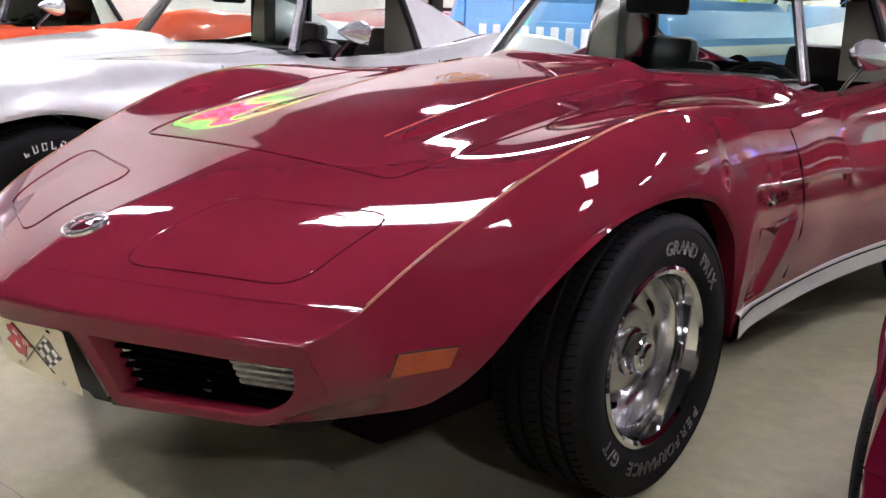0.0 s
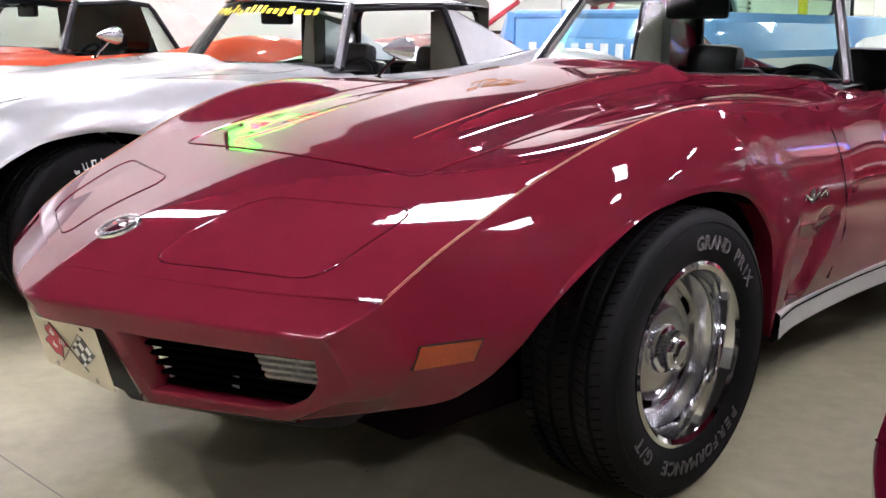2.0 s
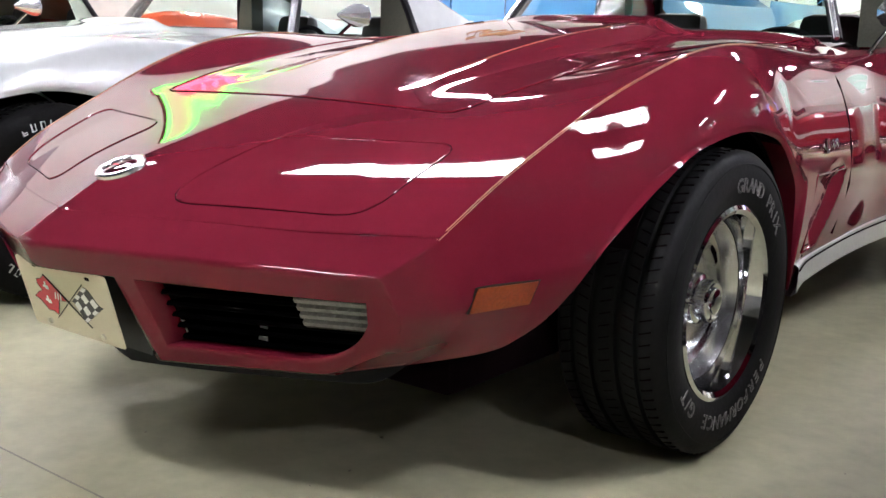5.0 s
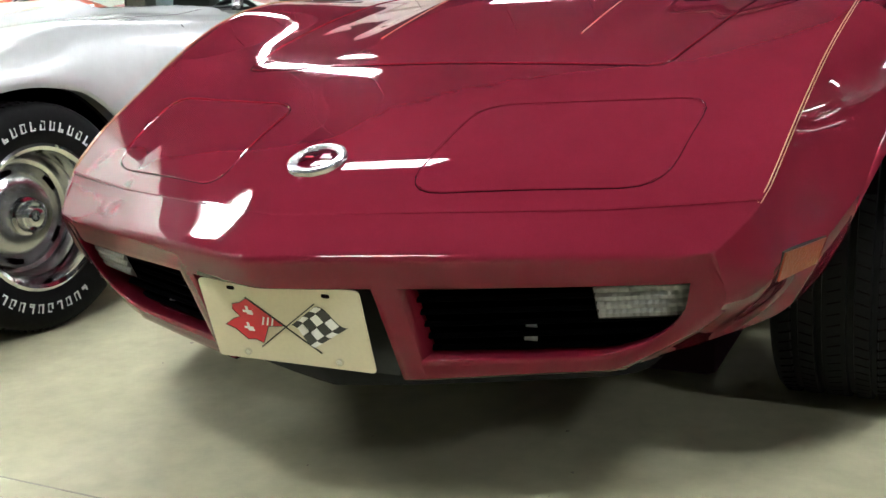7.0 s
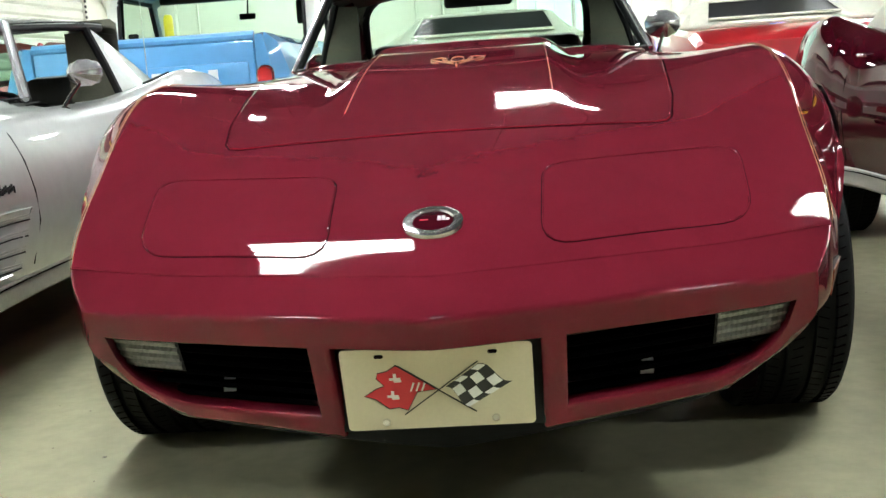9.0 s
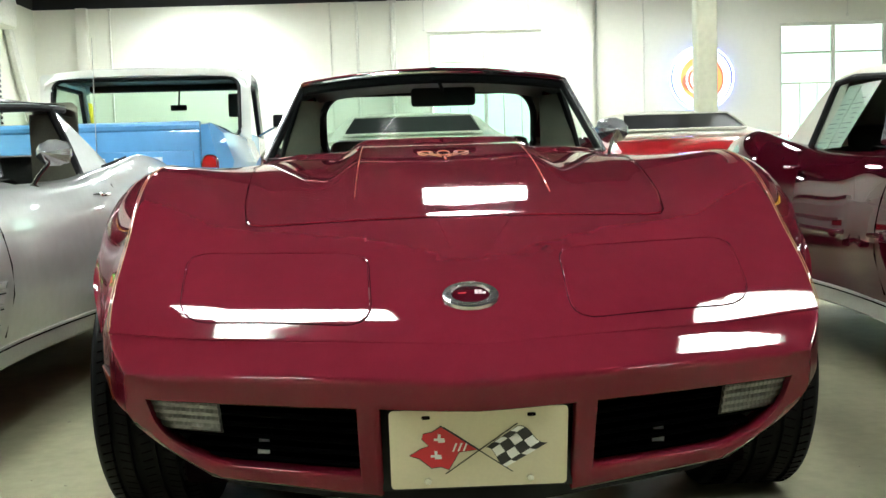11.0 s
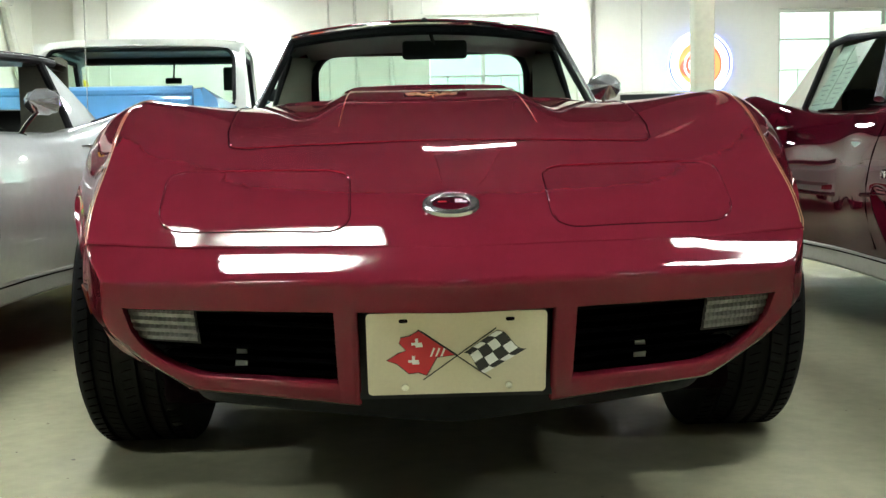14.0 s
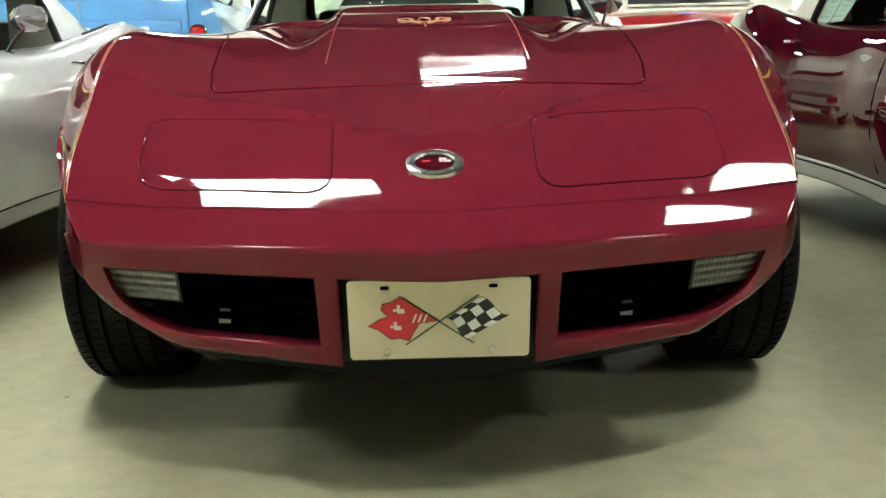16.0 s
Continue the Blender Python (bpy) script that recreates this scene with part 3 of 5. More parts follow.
def front_fascia():
    """The bumper cover: sloping top, rounded lip, plate bay, two grille openings swept up at their outer ends, chin."""
    bm = bmesh.new()
    lip_x = crest_x(0.2)
    steps = np.linspace(0, 1, 46)
    profile = [side_point(-0.064, g) for g in steps]
    widest = max(range(len(profile)), key=lambda i: profile[i][0])
    tuck = [p for p in profile[widest:] if p[0] < lip_x - 1e-4][::-1]
    end_column = profile[:len(profile) - len(tuck)]
    tuck_x = [p[0] for p in tuck]
    end_x = min(tuck_x, key=lambda a: abs(a - 0.613))
    def lip(x):
        p = top_point(-0.064, min(abs(x) / lip_x, 1.0))
        return p[1], p[2]
    def round_r(x):
        return 0.012 * (1 - 0.8 * ease((abs(x) / lip_x - 0.88) / 0.12))
    def face_y(x, z):
        y, zl = lip(x)
        r = round_r(x) / 0.012
        return y - 0.005 * r + 0.5 * (zl - 0.015 * r - z)
    def open_top(x):
        return 0.455 - 0.012 * abs(x) / 0.6
    def low_open(x):
        a = min(abs(x), end_x)
        return 0.310 if a < 0.44 else 0.310 + (open_top(end_x) - 0.310) * (1 - math.sqrt(max(0.0, 1 - ((a - 0.44) / (end_x - 0.44)) ** 2)))
    def chin(x):
        a = abs(x)
        if a < tuck_x[0] - 1e-6:
            z = 0.270 + 0.014 * ease(a / 0.5)
            return (x, face_y(x, z), z)
        p = min(tuck, key=lambda q: abs(q[0] - a))
        return (x, p[1], p[2])
    def upper(x, low, n):
        """From the seam over the lip and down the face to a height."""
        f = abs(x) / lip_x
        sg = 1 if x >= 0 else -1
        pts = [top_point(st, f) for st in np.linspace(0.020, -0.064, 6)]
        pts = [(sg * a, b, c) for a, b, c in pts]
        y, zl = lip(x)
        r = round_r(x)
        for k in (0.33, 0.66, 1.0):
            t = radians(120 + 86.6 * k)
            pts.append((x, y + r * (0.5 + math.cos(t)), zl + r * (-0.866 + math.sin(t))))
        z0 = pts[-1][2]
        return pts + [(x, face_y(x, z), z) for z in np.linspace(z0, low, n)[1:]]
    def under(x):
        c = chin(x)
        if abs(x) > tuck_x[0] + 1e-6:
            return [c]
        return [c, (x, c[1] + 0.008, c[2] - 0.005), (x, c[1] + 0.022, c[2] - 0.006), (x, c[1] + 0.06, c[2] + 0.002)]
    def inward(points, dx, dz):
        """The rounded return of an opening's edge."""
        grid([[p, (p[0] + dx, p[1] + 0.003, p[2] + dz), (p[0] + dx, p[1] + 0.055, p[2] + dz)] for p in points], bm=bm)
    flat_x = list(np.linspace(0.205, tuck_x[0], 14)[:-1])
    for sgn in (-1, 1):
        bay = [upper(sgn * x, open_top(x), 5) for x in np.linspace(0, 0.170, 8)]
        grid(bay, bm=bm)
        inward([c[-1] for c in bay], 0, -0.003)
        posts = [upper(sgn * x, open_top(x), 5) + [(sgn * x, face_y(x, z), z) for z in np.linspace(open_top(x), chin(x)[2], 7)[1:-1]] + under(sgn * x) for x in np.linspace(0.170, 0.205, 4)]
        grid(posts, bm=bm)
        inward(posts[0][12:19], -0.003 * sgn, 0)
        inward(posts[-1][12:18], 0.003 * sgn, 0)
        gx = flat_x + [x for x in tuck_x if x <= end_x + 1e-6]
        ups = [upper(sgn * x, open_top(x), 5) for x in gx]
        grid(ups, bm=bm)
        inward([c[-1] for c in ups], 0, -0.003)
        for xs in (flat_x + tuck_x[:1], [x for x in tuck_x if x <= end_x + 1e-6]):
            lows = []
            for x in xs:
                zo, c = low_open(x), chin(x)
                lows.append([(sgn * x, face_y(x, zo + (c[2] - zo) * k), zo + (c[2] - zo) * k) for k in (0.0, 0.35, 0.7)] + under(sgn * x)[:(4 if xs[0] < 0.3 else 1)])
            grid(lows, bm=bm)
            inward([c[0] for c in lows], 0, 0.003)
        ends = []
        for x in [x for x in tuck_x if x >= end_x - 1e-6]:
            c = chin(x)
            ot = open_top(x) if x <= end_x + 1e-6 else max(open_top(x), c[2] + 0.004)
            col = upper(sgn * x, ot, 5)
            ends.append(col + [(sgn * x, face_y(x, ot + (c[2] - ot) * k), ot + (c[2] - ot) * k) for k in (0.35, 0.7)] + [(sgn * c[0], c[1], c[2])])
        n = len(ends[0]) - 6
        last = [top_point(st, 1.0) for st in np.linspace(0.020, -0.064, 6)]
        zs = [end_column[0][2] + (tuck[-1][2] - end_column[0][2]) * k / n for k in range(1, n + 1)]
        heights = [p[2] for p in end_column + tuck[-1:]][::-1]
        for z in zs:
            last.append(tuple(float(np.interp(z, heights, [p[k] for p in end_column + tuck[-1:]][::-1])) for k in (0, 1)) + (z,))
        ends.append([(sgn * a, b, c) for a, b, c in last])
        grid(ends, bm=bm)
        rows = []
        for st in np.linspace(-0.064, 0.020, 6):
            row = [top_point(st, 1.0)] + [side_point(st, g) for g in steps[1:]]
            x, y, z = row[-1]
            rows.append([(sgn * a, b, c) for a, b, c in row + [(x - 0.010, y + 0.012, z + 0.006), (x - 0.03, y + 0.05, z + 0.012)]])
        grid(rows, bm=bm)
    weld(bm, 4e-4)
    out = sum(f.normal.y * f.calc_area() for f in bm.faces if f.calc_center_median().z > 0.46)
    if out > 0:
        bmesh.ops.reverse_faces(bm, faces=bm.faces[:])
    return bm, lip, face_y, low_open


@functools.lru_cache(maxsize=None)
def letter_mesh(c):
    """An outlined capital, raised on the tyre's sidewall, standing in the x-y plane."""
    cu = bpy.data.curves.new("letter", "FONT")
    cu.body, cu.size, cu.align_x, cu.align_y = c, 0.045, "CENTER", "CENTER"
    cu.fill_mode, cu.bevel_depth, cu.bevel_resolution, cu.resolution_u = "NONE", 0.0008, 0, 2
    ob = new("letter_source", cu)
    bpy.context.view_layer.update()
    me = bpy.data.meshes.new_from_object(ob.evaluated_get(bpy.context.evaluated_depsgraph_get()))
    bpy.data.objects.remove(ob)
    bpy.data.curves.remove(cu)
    me.materials.clear()
    me.materials.append(M["letter"])
    return me


def wheel_parts(parent, side, tyre_letters="outline", name="wheel"):
    """A tyre with ribbed tread on a chromed rally wheel; its outer face towards side."""
    w = new(name)
    w.parent = parent
    tagged(w, "chromed rally wheel with a raised-letter tyre")
    R, HW = 0.343, 0.128
    prof = [(-0.10, 0.205), (-0.122, 0.235), (-HW, 0.275), (-0.126, 0.312), (-0.118, 0.332), (-0.108, 0.340)]
    for a in (-0.075, -0.03, 0.03, 0.075):
        prof += [(a - 0.008, R), (a - 0.006, R - 0.010), (a + 0.006, R - 0.010), (a + 0.008, R)]
    prof += [(0.108, 0.340), (0.118, 0.332), (0.126, 0.312), (HW, 0.275), (0.122, 0.235), (0.10, 0.205)]
    t = lathe(prof, 84)
    part("tyre", t, M["rubber"], w, "black tyre with ribbed tread", 40)
    # tread sipes between the ribs
    bm = bmesh.new()
    for k in range(84):
        a = 2 * math.pi * k / 84
        for rib, lean in ((-0.0925, 0.3), (-0.0525, -0.3), (0.0, 0.3), (0.0525, -0.3), (0.0925, 0.3)):
            own = box(-0.013, 0.013, -0.0014, 0.0014, -0.003, 0.0003)
            own.transform(pose(rib, 0, 0) @ Matrix.Rotation(a, 4, "X") @ Matrix.Translation((0, 0, R)) @ Matrix.Rotation(lean, 4, "Z"))
            join(bm, own)
    tagged(part("tread_pattern", bm, M["gap"], w), kind="stuff")
    o = 1 if side > 0 else -1
    def turn(profile, segs=56):
        return lathe([(a * o, r) for a, r in profile], segs)
    part("trim_ring", turn([(0.100, 0.216), (0.116, 0.221), (0.120, 0.212), (0.113, 0.201), (0.085, 0.190), (0.06, 0.186)]), M["chrome"], w, "bright chrome trim ring")
    part("rim", turn([(-0.10, 0.205), (-0.095, 0.175), (0.0, 0.168), (0.058, 0.185), (0.044, 0.178), (0.020, 0.170), (0.012, 0.158), (0.018, 0.142), (0.034, 0.120), (0.044, 0.092), (0.042, 0.060), (0.040, 0.0)]), M["rim"], w, "silver steel rally rim")
    for k in range(5):
        a = 2 * math.pi * (k + 0.5) / 5
        own = plate([(r * math.cos(a + d), r * math.sin(a + d)) for r, d in ((0.132, -0.20), (0.146, -0.19), (0.150, 0.0), (0.146, 0.19), (0.132, 0.20), (0.130, 0.0))], 0.004 * o, "x", 0.0225 * o)
        part("vent_slot", own, M["gap"], w)
    part("hub_cap", turn([(0.040, 0.060), (0.052, 0.057), (0.056, 0.047), (0.078, 0.0455), (0.084, 0.040), (0.082, 0.031), (0.090, 0.029), (0.094, 0.022), (0.096, 0.010), (0.0965, 0.0)], 40), M["chrome"], w, "ribbed chrome hub cap")
    bm = bmesh.new()
    for k in range(36):
        a = 2 * math.pi * k / 36
        own = box(min(0.060 * o, 0.081 * o), max(0.060 * o, 0.081 * o), -0.0016, 0.0016, 0.043, 0.0485)
        own.transform(Matrix.Rotation(a, 4, "X"))
        join(bm, own)
    tagged(part("hub_fluting", bm, M["chrome"], w), kind="stuff")
    # raised sidewall writing: outlined words, or plain bars on the other tyres
    if tyre_letters == "outline":
        for word, start, step in (("GRAND", 92, 6.6), ("PRIX", 53, 6.2), ("PERFORMANCE", -44, 7.0), ("G/T", -132, 6.0)):
            for k, c in enumerate(word):
                a0 = radians(start - k * step) if o > 0 else math.pi - radians(start - k * step)
                ob = new("letter", letter_mesh(c))
                ob.parent = w
                ob.matrix_basis = Matrix.Translation(((HW + 0.0005) * o, 0, 0)) @ Matrix.Rotation(a0 - math.pi / 2, 4, "X") @ Matrix.Translation((0, 0, 0.264)) @ Matrix.Rotation(math.pi / 2 if o > 0 else -math.pi / 2, 4, "Z") @ Matrix.Rotation(math.pi / 2, 4, "X")
    else:
        for start, count in ((48, 10), (-132, 10)):
            for k in range(count):
                a0 = radians(start + k * 7.2)
                own = bmesh.new()
                low = 0.014 if k % 3 else -0.004
                join(own, tube([(0, -0.007, -0.014), (0, -0.007, 0.014 if k % 4 != 1 else 0.004)], 0.0028, 5))
                join(own, tube([(0, -0.007, -0.012), (0, 0.007, -0.012), (0, 0.007, low - 0.002), (0, -0.004, low - 0.002)][:(4 if k % 2 else 3)], 0.0026, 5))
                own.transform(Matrix.Translation(((HW + 0.0005) * o, 0, 0)) @ Matrix.Rotation(a0 - math.pi / 2, 4, "X") @ Matrix.Translation((0, 0, 0.272)))
                part("letter_bar", own, M["letter_bright"], w)
    if tyre_letters == "outline":
        part("sidewall_ring", tube([((HW - 0.0015) * o, 0.312 * math.cos(a), 0.312 * math.sin(a)) for a in np.linspace(0, 2 * math.pi, 72, endpoint=False)], 0.0016, 5, True), M["rubber"], w)
    return w


def mirror_parts(parent, side, name="door_mirror"):
    m = new(name)
    m.parent = parent
    m.matrix_basis = pose(0.69 * side, 2.50, 0.838)
    part("foot", lathe([(0.0, 0.03), (0.012, 0.028), (0.022, 0.014)], 20, "z"), M["chrome"], m)
    part("stalk", tube([(0, 0, 0.01), (0.015 * side, 0.025, 0.05), (0.04 * side, 0.075, 0.105)], 0.0075, 8), M["chrome"], m)
    fluted = [((0.058 if i % 2 else 0.0555) * math.cos(2 * math.pi * i / 24), (0.048 if i % 2 else 0.0455) * math.sin(2 * math.pi * i / 24)) for i in range(24)]
    rows = []
    for t, k in ((-0.088, 0.01), (-0.084, 0.16), (-0.05, 0.52), (-0.01, 0.88), (0.010, 1.0), (0.025, 1.0), (0.03, 0.96), (0.026, 0.9)):
        rows.append([(0.045 * side + a * k * 1.2, 0.10 + t * 1.15, 0.145 + b * k * 1.12) for a, b in fluted])
    part("shell", weld(grid(rows, close=True)), M["bright_trim"], m, "chrome mirror shell with fluted back", 12)
    part("mirror_glass", plate([(0.045 * side + a * 1.08, 0.145 + b * 1.0) for a, b in rounded(-0.055, 0.055, -0.045, 0.045, 0.022, 4)], 0.003, "y", 0.13), M["chrome"], m)
    return m


def seat(parent, x, mat):
    s = new("seat")
    s.parent = parent
    part("cushion", box(x - 0.25, x + 0.25, 2.54, 3.0, 0.30, 0.42, 0.05), mat, s)
    b = box(-0.24, 0.24, -0.06, 0.06, 0.0, 0.60, 0.05)
    b.transform(pose(x, 3.02, 0.32, -18))
    part("backrest", b, mat, s)
    h = box(-0.13, 0.13, -0.05, 0.05, 0.0, 0.15, 0.045)
    h.transform(pose(x, 3.17, 0.84, -10))
    part("headrest", h, mat, s)
    return s


def screen_point(u, v):
    """The bowed windscreen: u across (-1 to 1), v from its foot (0) to the header (1)."""
    x = (0.630 - 0.125 * v) * u
    y = 1.97 + 0.34 * u * u * (1 - 0.38 * v) + 0.286 * v
    return Vector((x, y, 0.893 + 0.312 * v + 0.008 * u * u * (1 - v) - 0.022 * u * u * v))


def roof_edge(y):
    return 0.505 + 0.075 * ease((y - 2.45) / 0.6)


def roof_top(y):
    return 1.214 + 0.030 * math.sin(min(1.0, max(0.0, (y - 2.28)) / 1.0) * math.pi * 0.62) - 0.10 * max(0.0, (y - 3.1)) ** 1.5


def roof_point(u, y, lift=0.0):
    """A point of the roof; its front edge follows the header."""
    yy = y + 0.21 * u * u * max(0.0, (2.95 - y) / 0.67)
    return (roof_edge(yy) * u, yy, roof_top(yy) + lift - 0.050 * abs(u) ** 2.6)


def greenhouse(car, paint, kind, sheets=False, banner=False, trim=0.010):
    """Windscreen, posts, roof and cabin. kind: coupe or softtop."""
    part("windscreen", grid([[screen_point(u, v) for u in np.linspace(-1, 1, 33)] for v in np.linspace(0, 1, 9)]), M["clearglass"], car, "slightly green curved windscreen").visible_shadow = False
    part("screen_seal", tube([screen_point(u, 0.0) + Vector((0, -0.004, 0.0)) for u in np.linspace(-1, 1, 33)], 0.007, 6), M["black"], car)
    for s in (-1, 1):
        part("windscreen_post", tube([screen_point(s * 1.01, v) + Vector((0, 0.022, 0)) for v in np.linspace(-0.03, 1.0, 8)], 0.018, 8), M["black"], car)
        part("post_trim", tube([screen_point(s * 1.0, v) + Vector((0.014 * s, 0.004, 0.004)) for v in np.linspace(-0.03, 1.0, 8)], trim, 8), M["bright_trim"], car, "bright chrome post trim")
    part("header_trim", tube([screen_point(u, 1.0) + Vector((0, 0.0, 0.004)) for u in np.linspace(-1.02, 1.02, 33)], 0.009, 8), M["chrome"], car, "chrome windscreen header trim")
    part("header_inner", tube([screen_point(u, 0.95) + Vector((0, 0.04, 0.0)) for u in np.linspace(-0.98, 0.98, 33)], 0.022, 8), M["black"], car)
    for x0, x1 in ((-0.50, -0.05), (0.02, 0.46)):
        part("wiper_arm", tube([screen_point(x0 / 0.63, 0.03) + Vector((0, -0.012, 0.004)), screen_point((x0 + x1) / 1.26, 0.05) + Vector((0, -0.014, 0.006)), screen_point(x1 / 0.63, 0.04) + Vector((0, -0.012, 0.004))], 0.005, 6), M["black"], car)
    if kind == "coupe":
        for a, b in ((-1, -0.012), (0.012, 1)):
            part("roof_front_edge", tube([screen_point(u, 1.0) + Vector((0, 0.020, 0.012 - 0.002 * u * u)) for u in np.linspace(a, b, 17)], 0.009, 10), paint, car, "rounded painted front edge of the roof panel")
            part("roof_panel", weld(grid([[roof_point(u, y, 0.006) for u in np.linspace(a, b, 17)] for y in np.linspace(2.26, 2.92, 12)])), paint, car, "painted lift-off roof panel")
        part("roof_liner", grid([[tuple(Vector(roof_point(u * 0.985, y, -0.03))) for u in np.linspace(-1, 1, 21)] for y in np.linspace(2.26, 3.29, 10)]), M["vinyl"], car)
        part("roof_bar", tube([roof_point(0, y, 0.004) for y in np.linspace(2.26, 2.92, 8)], 0.012, 8), M["black"], car)
        part("roof_bow", grid([[roof_point(u, y) for u in np.linspace(-1, 1, 25)] for y in np.linspace(2.925, 3.31, 9)]), paint, car)
        for s in (-1, 1):
            rail = [Vector(roof_point(s, y)) for y in np.linspace(2.26, 3.14, 14)]
            part("roof_rail", tube([p + Vector((0, 0, -0.012)) for p in rail], 0.016, 8), M["black"], car)
            part("drip_moulding", tube([p + Vector((0.008 * s, 0, 0.004)) for p in rail], 0.006, 6), M["chrome"], car)
            rows = []
            for y in np.linspace(3.01, 3.76, 16):
                t = (y - 3.01) / 0.75
                zt = (roof_top(3.01) - 0.045) * (1 - t ** 1.06) + 0.862 * t ** 1.06
                xo, xi = 0.580 + 0.055 * t, 0.515 + 0.035 * t
                zb = 0.85
                rows.append([(s * 0.675, y + 0.05 * (1 - t), zb), (s * (0.67 * 0.45 + xo * 0.55), y + 0.02 * (1 - t), zb + (zt - zb) * 0.55), (s * xo, y, zt - 0.012), (s * (xo - 0.025), y, zt + 0.004), (s * xi, y, zt - 0.004), (s * (xi - 0.02), y, max(zb, zt - 0.05)), (s * (xi - 0.02), y, zb)])
            part("roof_buttress", weld(grid(rows)), paint, car)
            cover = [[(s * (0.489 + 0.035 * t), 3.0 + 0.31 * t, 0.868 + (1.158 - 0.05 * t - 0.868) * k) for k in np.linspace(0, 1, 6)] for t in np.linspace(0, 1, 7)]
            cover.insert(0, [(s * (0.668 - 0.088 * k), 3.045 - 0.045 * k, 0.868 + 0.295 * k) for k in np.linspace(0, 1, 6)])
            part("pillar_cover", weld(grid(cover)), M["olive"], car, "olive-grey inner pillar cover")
            part("pillar_trim", tube([(s * 0.678, 3.07, 0.86), (s * 0.632, 3.035, 1.02), (s * 0.580, 3.0, 1.175)], 0.018, 8), M["black"], car)
            bm = bmesh.new()
            for k in range(5):
                join(bm, tube([drape(s * (0.69 + e), 3.28 + k * 0.03 + e, 0.003) for e in (0.0, 0.03, 0.055)], 0.006, 5))
            part("deck_vent", bm, M["black"], car)
        part("rear_window", grid([[(0.49 * u, 3.325 + 0.03 * (1 - u * u) + 0.02 * (0.5 - v), 0.872 + 0.335 * v) for u in np.linspace(-1, 1, 9)] for v in (0, 1)]), M["clearglass"], car).visible_shadow = False
        inner = [Vector(p) for p in resample(rounded(-0.487, 0.487, -0.158, 0.158, 0.106), 0.04)]
        outer = []
        for p in inner:
            k = min(0.585 / max(abs(p.x), 1e-4), (0.185 if p.y > 0 else 0.185) / max(abs(p.y), 1e-4))
            outer.append(p * max(1.02, k))
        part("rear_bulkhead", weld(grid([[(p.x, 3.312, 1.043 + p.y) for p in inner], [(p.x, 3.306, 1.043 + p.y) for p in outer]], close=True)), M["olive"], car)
        part("rear_window_frame", tube([(a, 3.318, 1.043 + b) for a, b in resample(rounded(-0.497, 0.497, -0.166, 0.166, 0.111), 0.05)], 0.018, 6, True), M["black"], car)
    else:
        rows = []
        for y in np.linspace(2.26, 3.72, 22):
            t = (y - 2.285) / 1.435
            zt = 1.222 + 0.040 * math.sin(min(1, t / 0.62) * math.pi * 0.55) - 0.36 * max(0.0, (t - 0.52) / 0.48) ** 1.25
            xo = 0.51 + 0.06 * ease(t / 0.4) + 0.05 * ease((t - 0.5) / 0.5)
            lag = 0.20 * max(0.0, 1 - t / 0.3)
            half = [(0, zt), (xo * 0.45, zt - 0.004), (xo * 0.8, zt - 0.022), (xo * 0.97, zt - 0.06)]
            if t > 0.46:
                half += [(xo * 1.0 + (0.66 - xo) * k, (zt - 0.06) * (1 - k) + 0.862 * k) for k in (0.33, 0.66, 1.0)]
            else:
                half += [(xo * 0.985, zt - 0.075)] * 3
            rows.append([(-a, y + lag * (a / xo) ** 2, b) for a, b in half[:0:-1]] + [(a, y + lag * (a / xo) ** 2, b) for a, b in half])
        part("soft_top", weld(grid(rows)), M["softtop"], car, "white canvas convertible top, raised")
        for s in (-1, 1):
            part("window_rail", tube([(s * 0.51, 2.50, 1.165), (s * 0.575, 2.80, 1.183), (s * 0.60, 2.93, 1.165), (s * 0.608, 2.96, 1.13), (s * 0.672, 3.10, 0.875)], 0.015, 8), M["black"], car)
            part("side_window", weld(grid([[(s * 0.672, 2.36, 0.862), (s * 0.515, 2.50, 1.158)], [(s * 0.675, 2.80, 0.862), (s * 0.572, 2.85, 1.17)], [(s * 0.675, 3.07, 0.868), (s * 0.602, 2.94, 1.15)]])), M["clearglass"], car, "green-tinted door window").visible_shadow = False
            for k, (ya, yb, za, zb) in enumerate(((2.74, 2.885, 0.885, 1.15), (2.892, 3.035, 0.885, 1.15)) if sheets and s < 0 else ()):
                q = [(ya, za), (yb, za), (yb - 0.15, zb), (ya - (0.20, 0.15)[k], zb)]
                sheet = bmesh.new()
                vs = [sheet.verts.new((s * (0.672 - 0.36 * (z - 0.862) + 0.006 * (0 if s < 0 else 1)), y, z)) for y, z in q]
                vs2 = [sheet.verts.new((v.co.x + 0.0015, v.co.y, v.co.z)) for v in vs]
                sheet.faces.new(vs)
                sheet.faces.new(vs2[::-1])
                for i in range(4):
                    sheet.faces.new((vs[i], vs[(i + 1) % 4], vs2[(i + 1) % 4], vs2[i]))
                part("window_sticker", sheet, M["paper"], car, "printed sale sheet taped inside the window")
                for r in range(10):
                    zz = za + 0.022 + r * 0.02
                    part("print_line", box(s * (0.678 - 0.36 * (zz - 0.862)) - 0.001, s * (0.678 - 0.36 * (zz - 0.862)) + 0.001, ya + 0.02 - 0.014 * r, yb - 0.03 - 0.014 * r - 0.02 * (r * 7 % 4), zz, zz + 0.0022), M["ink"], car)
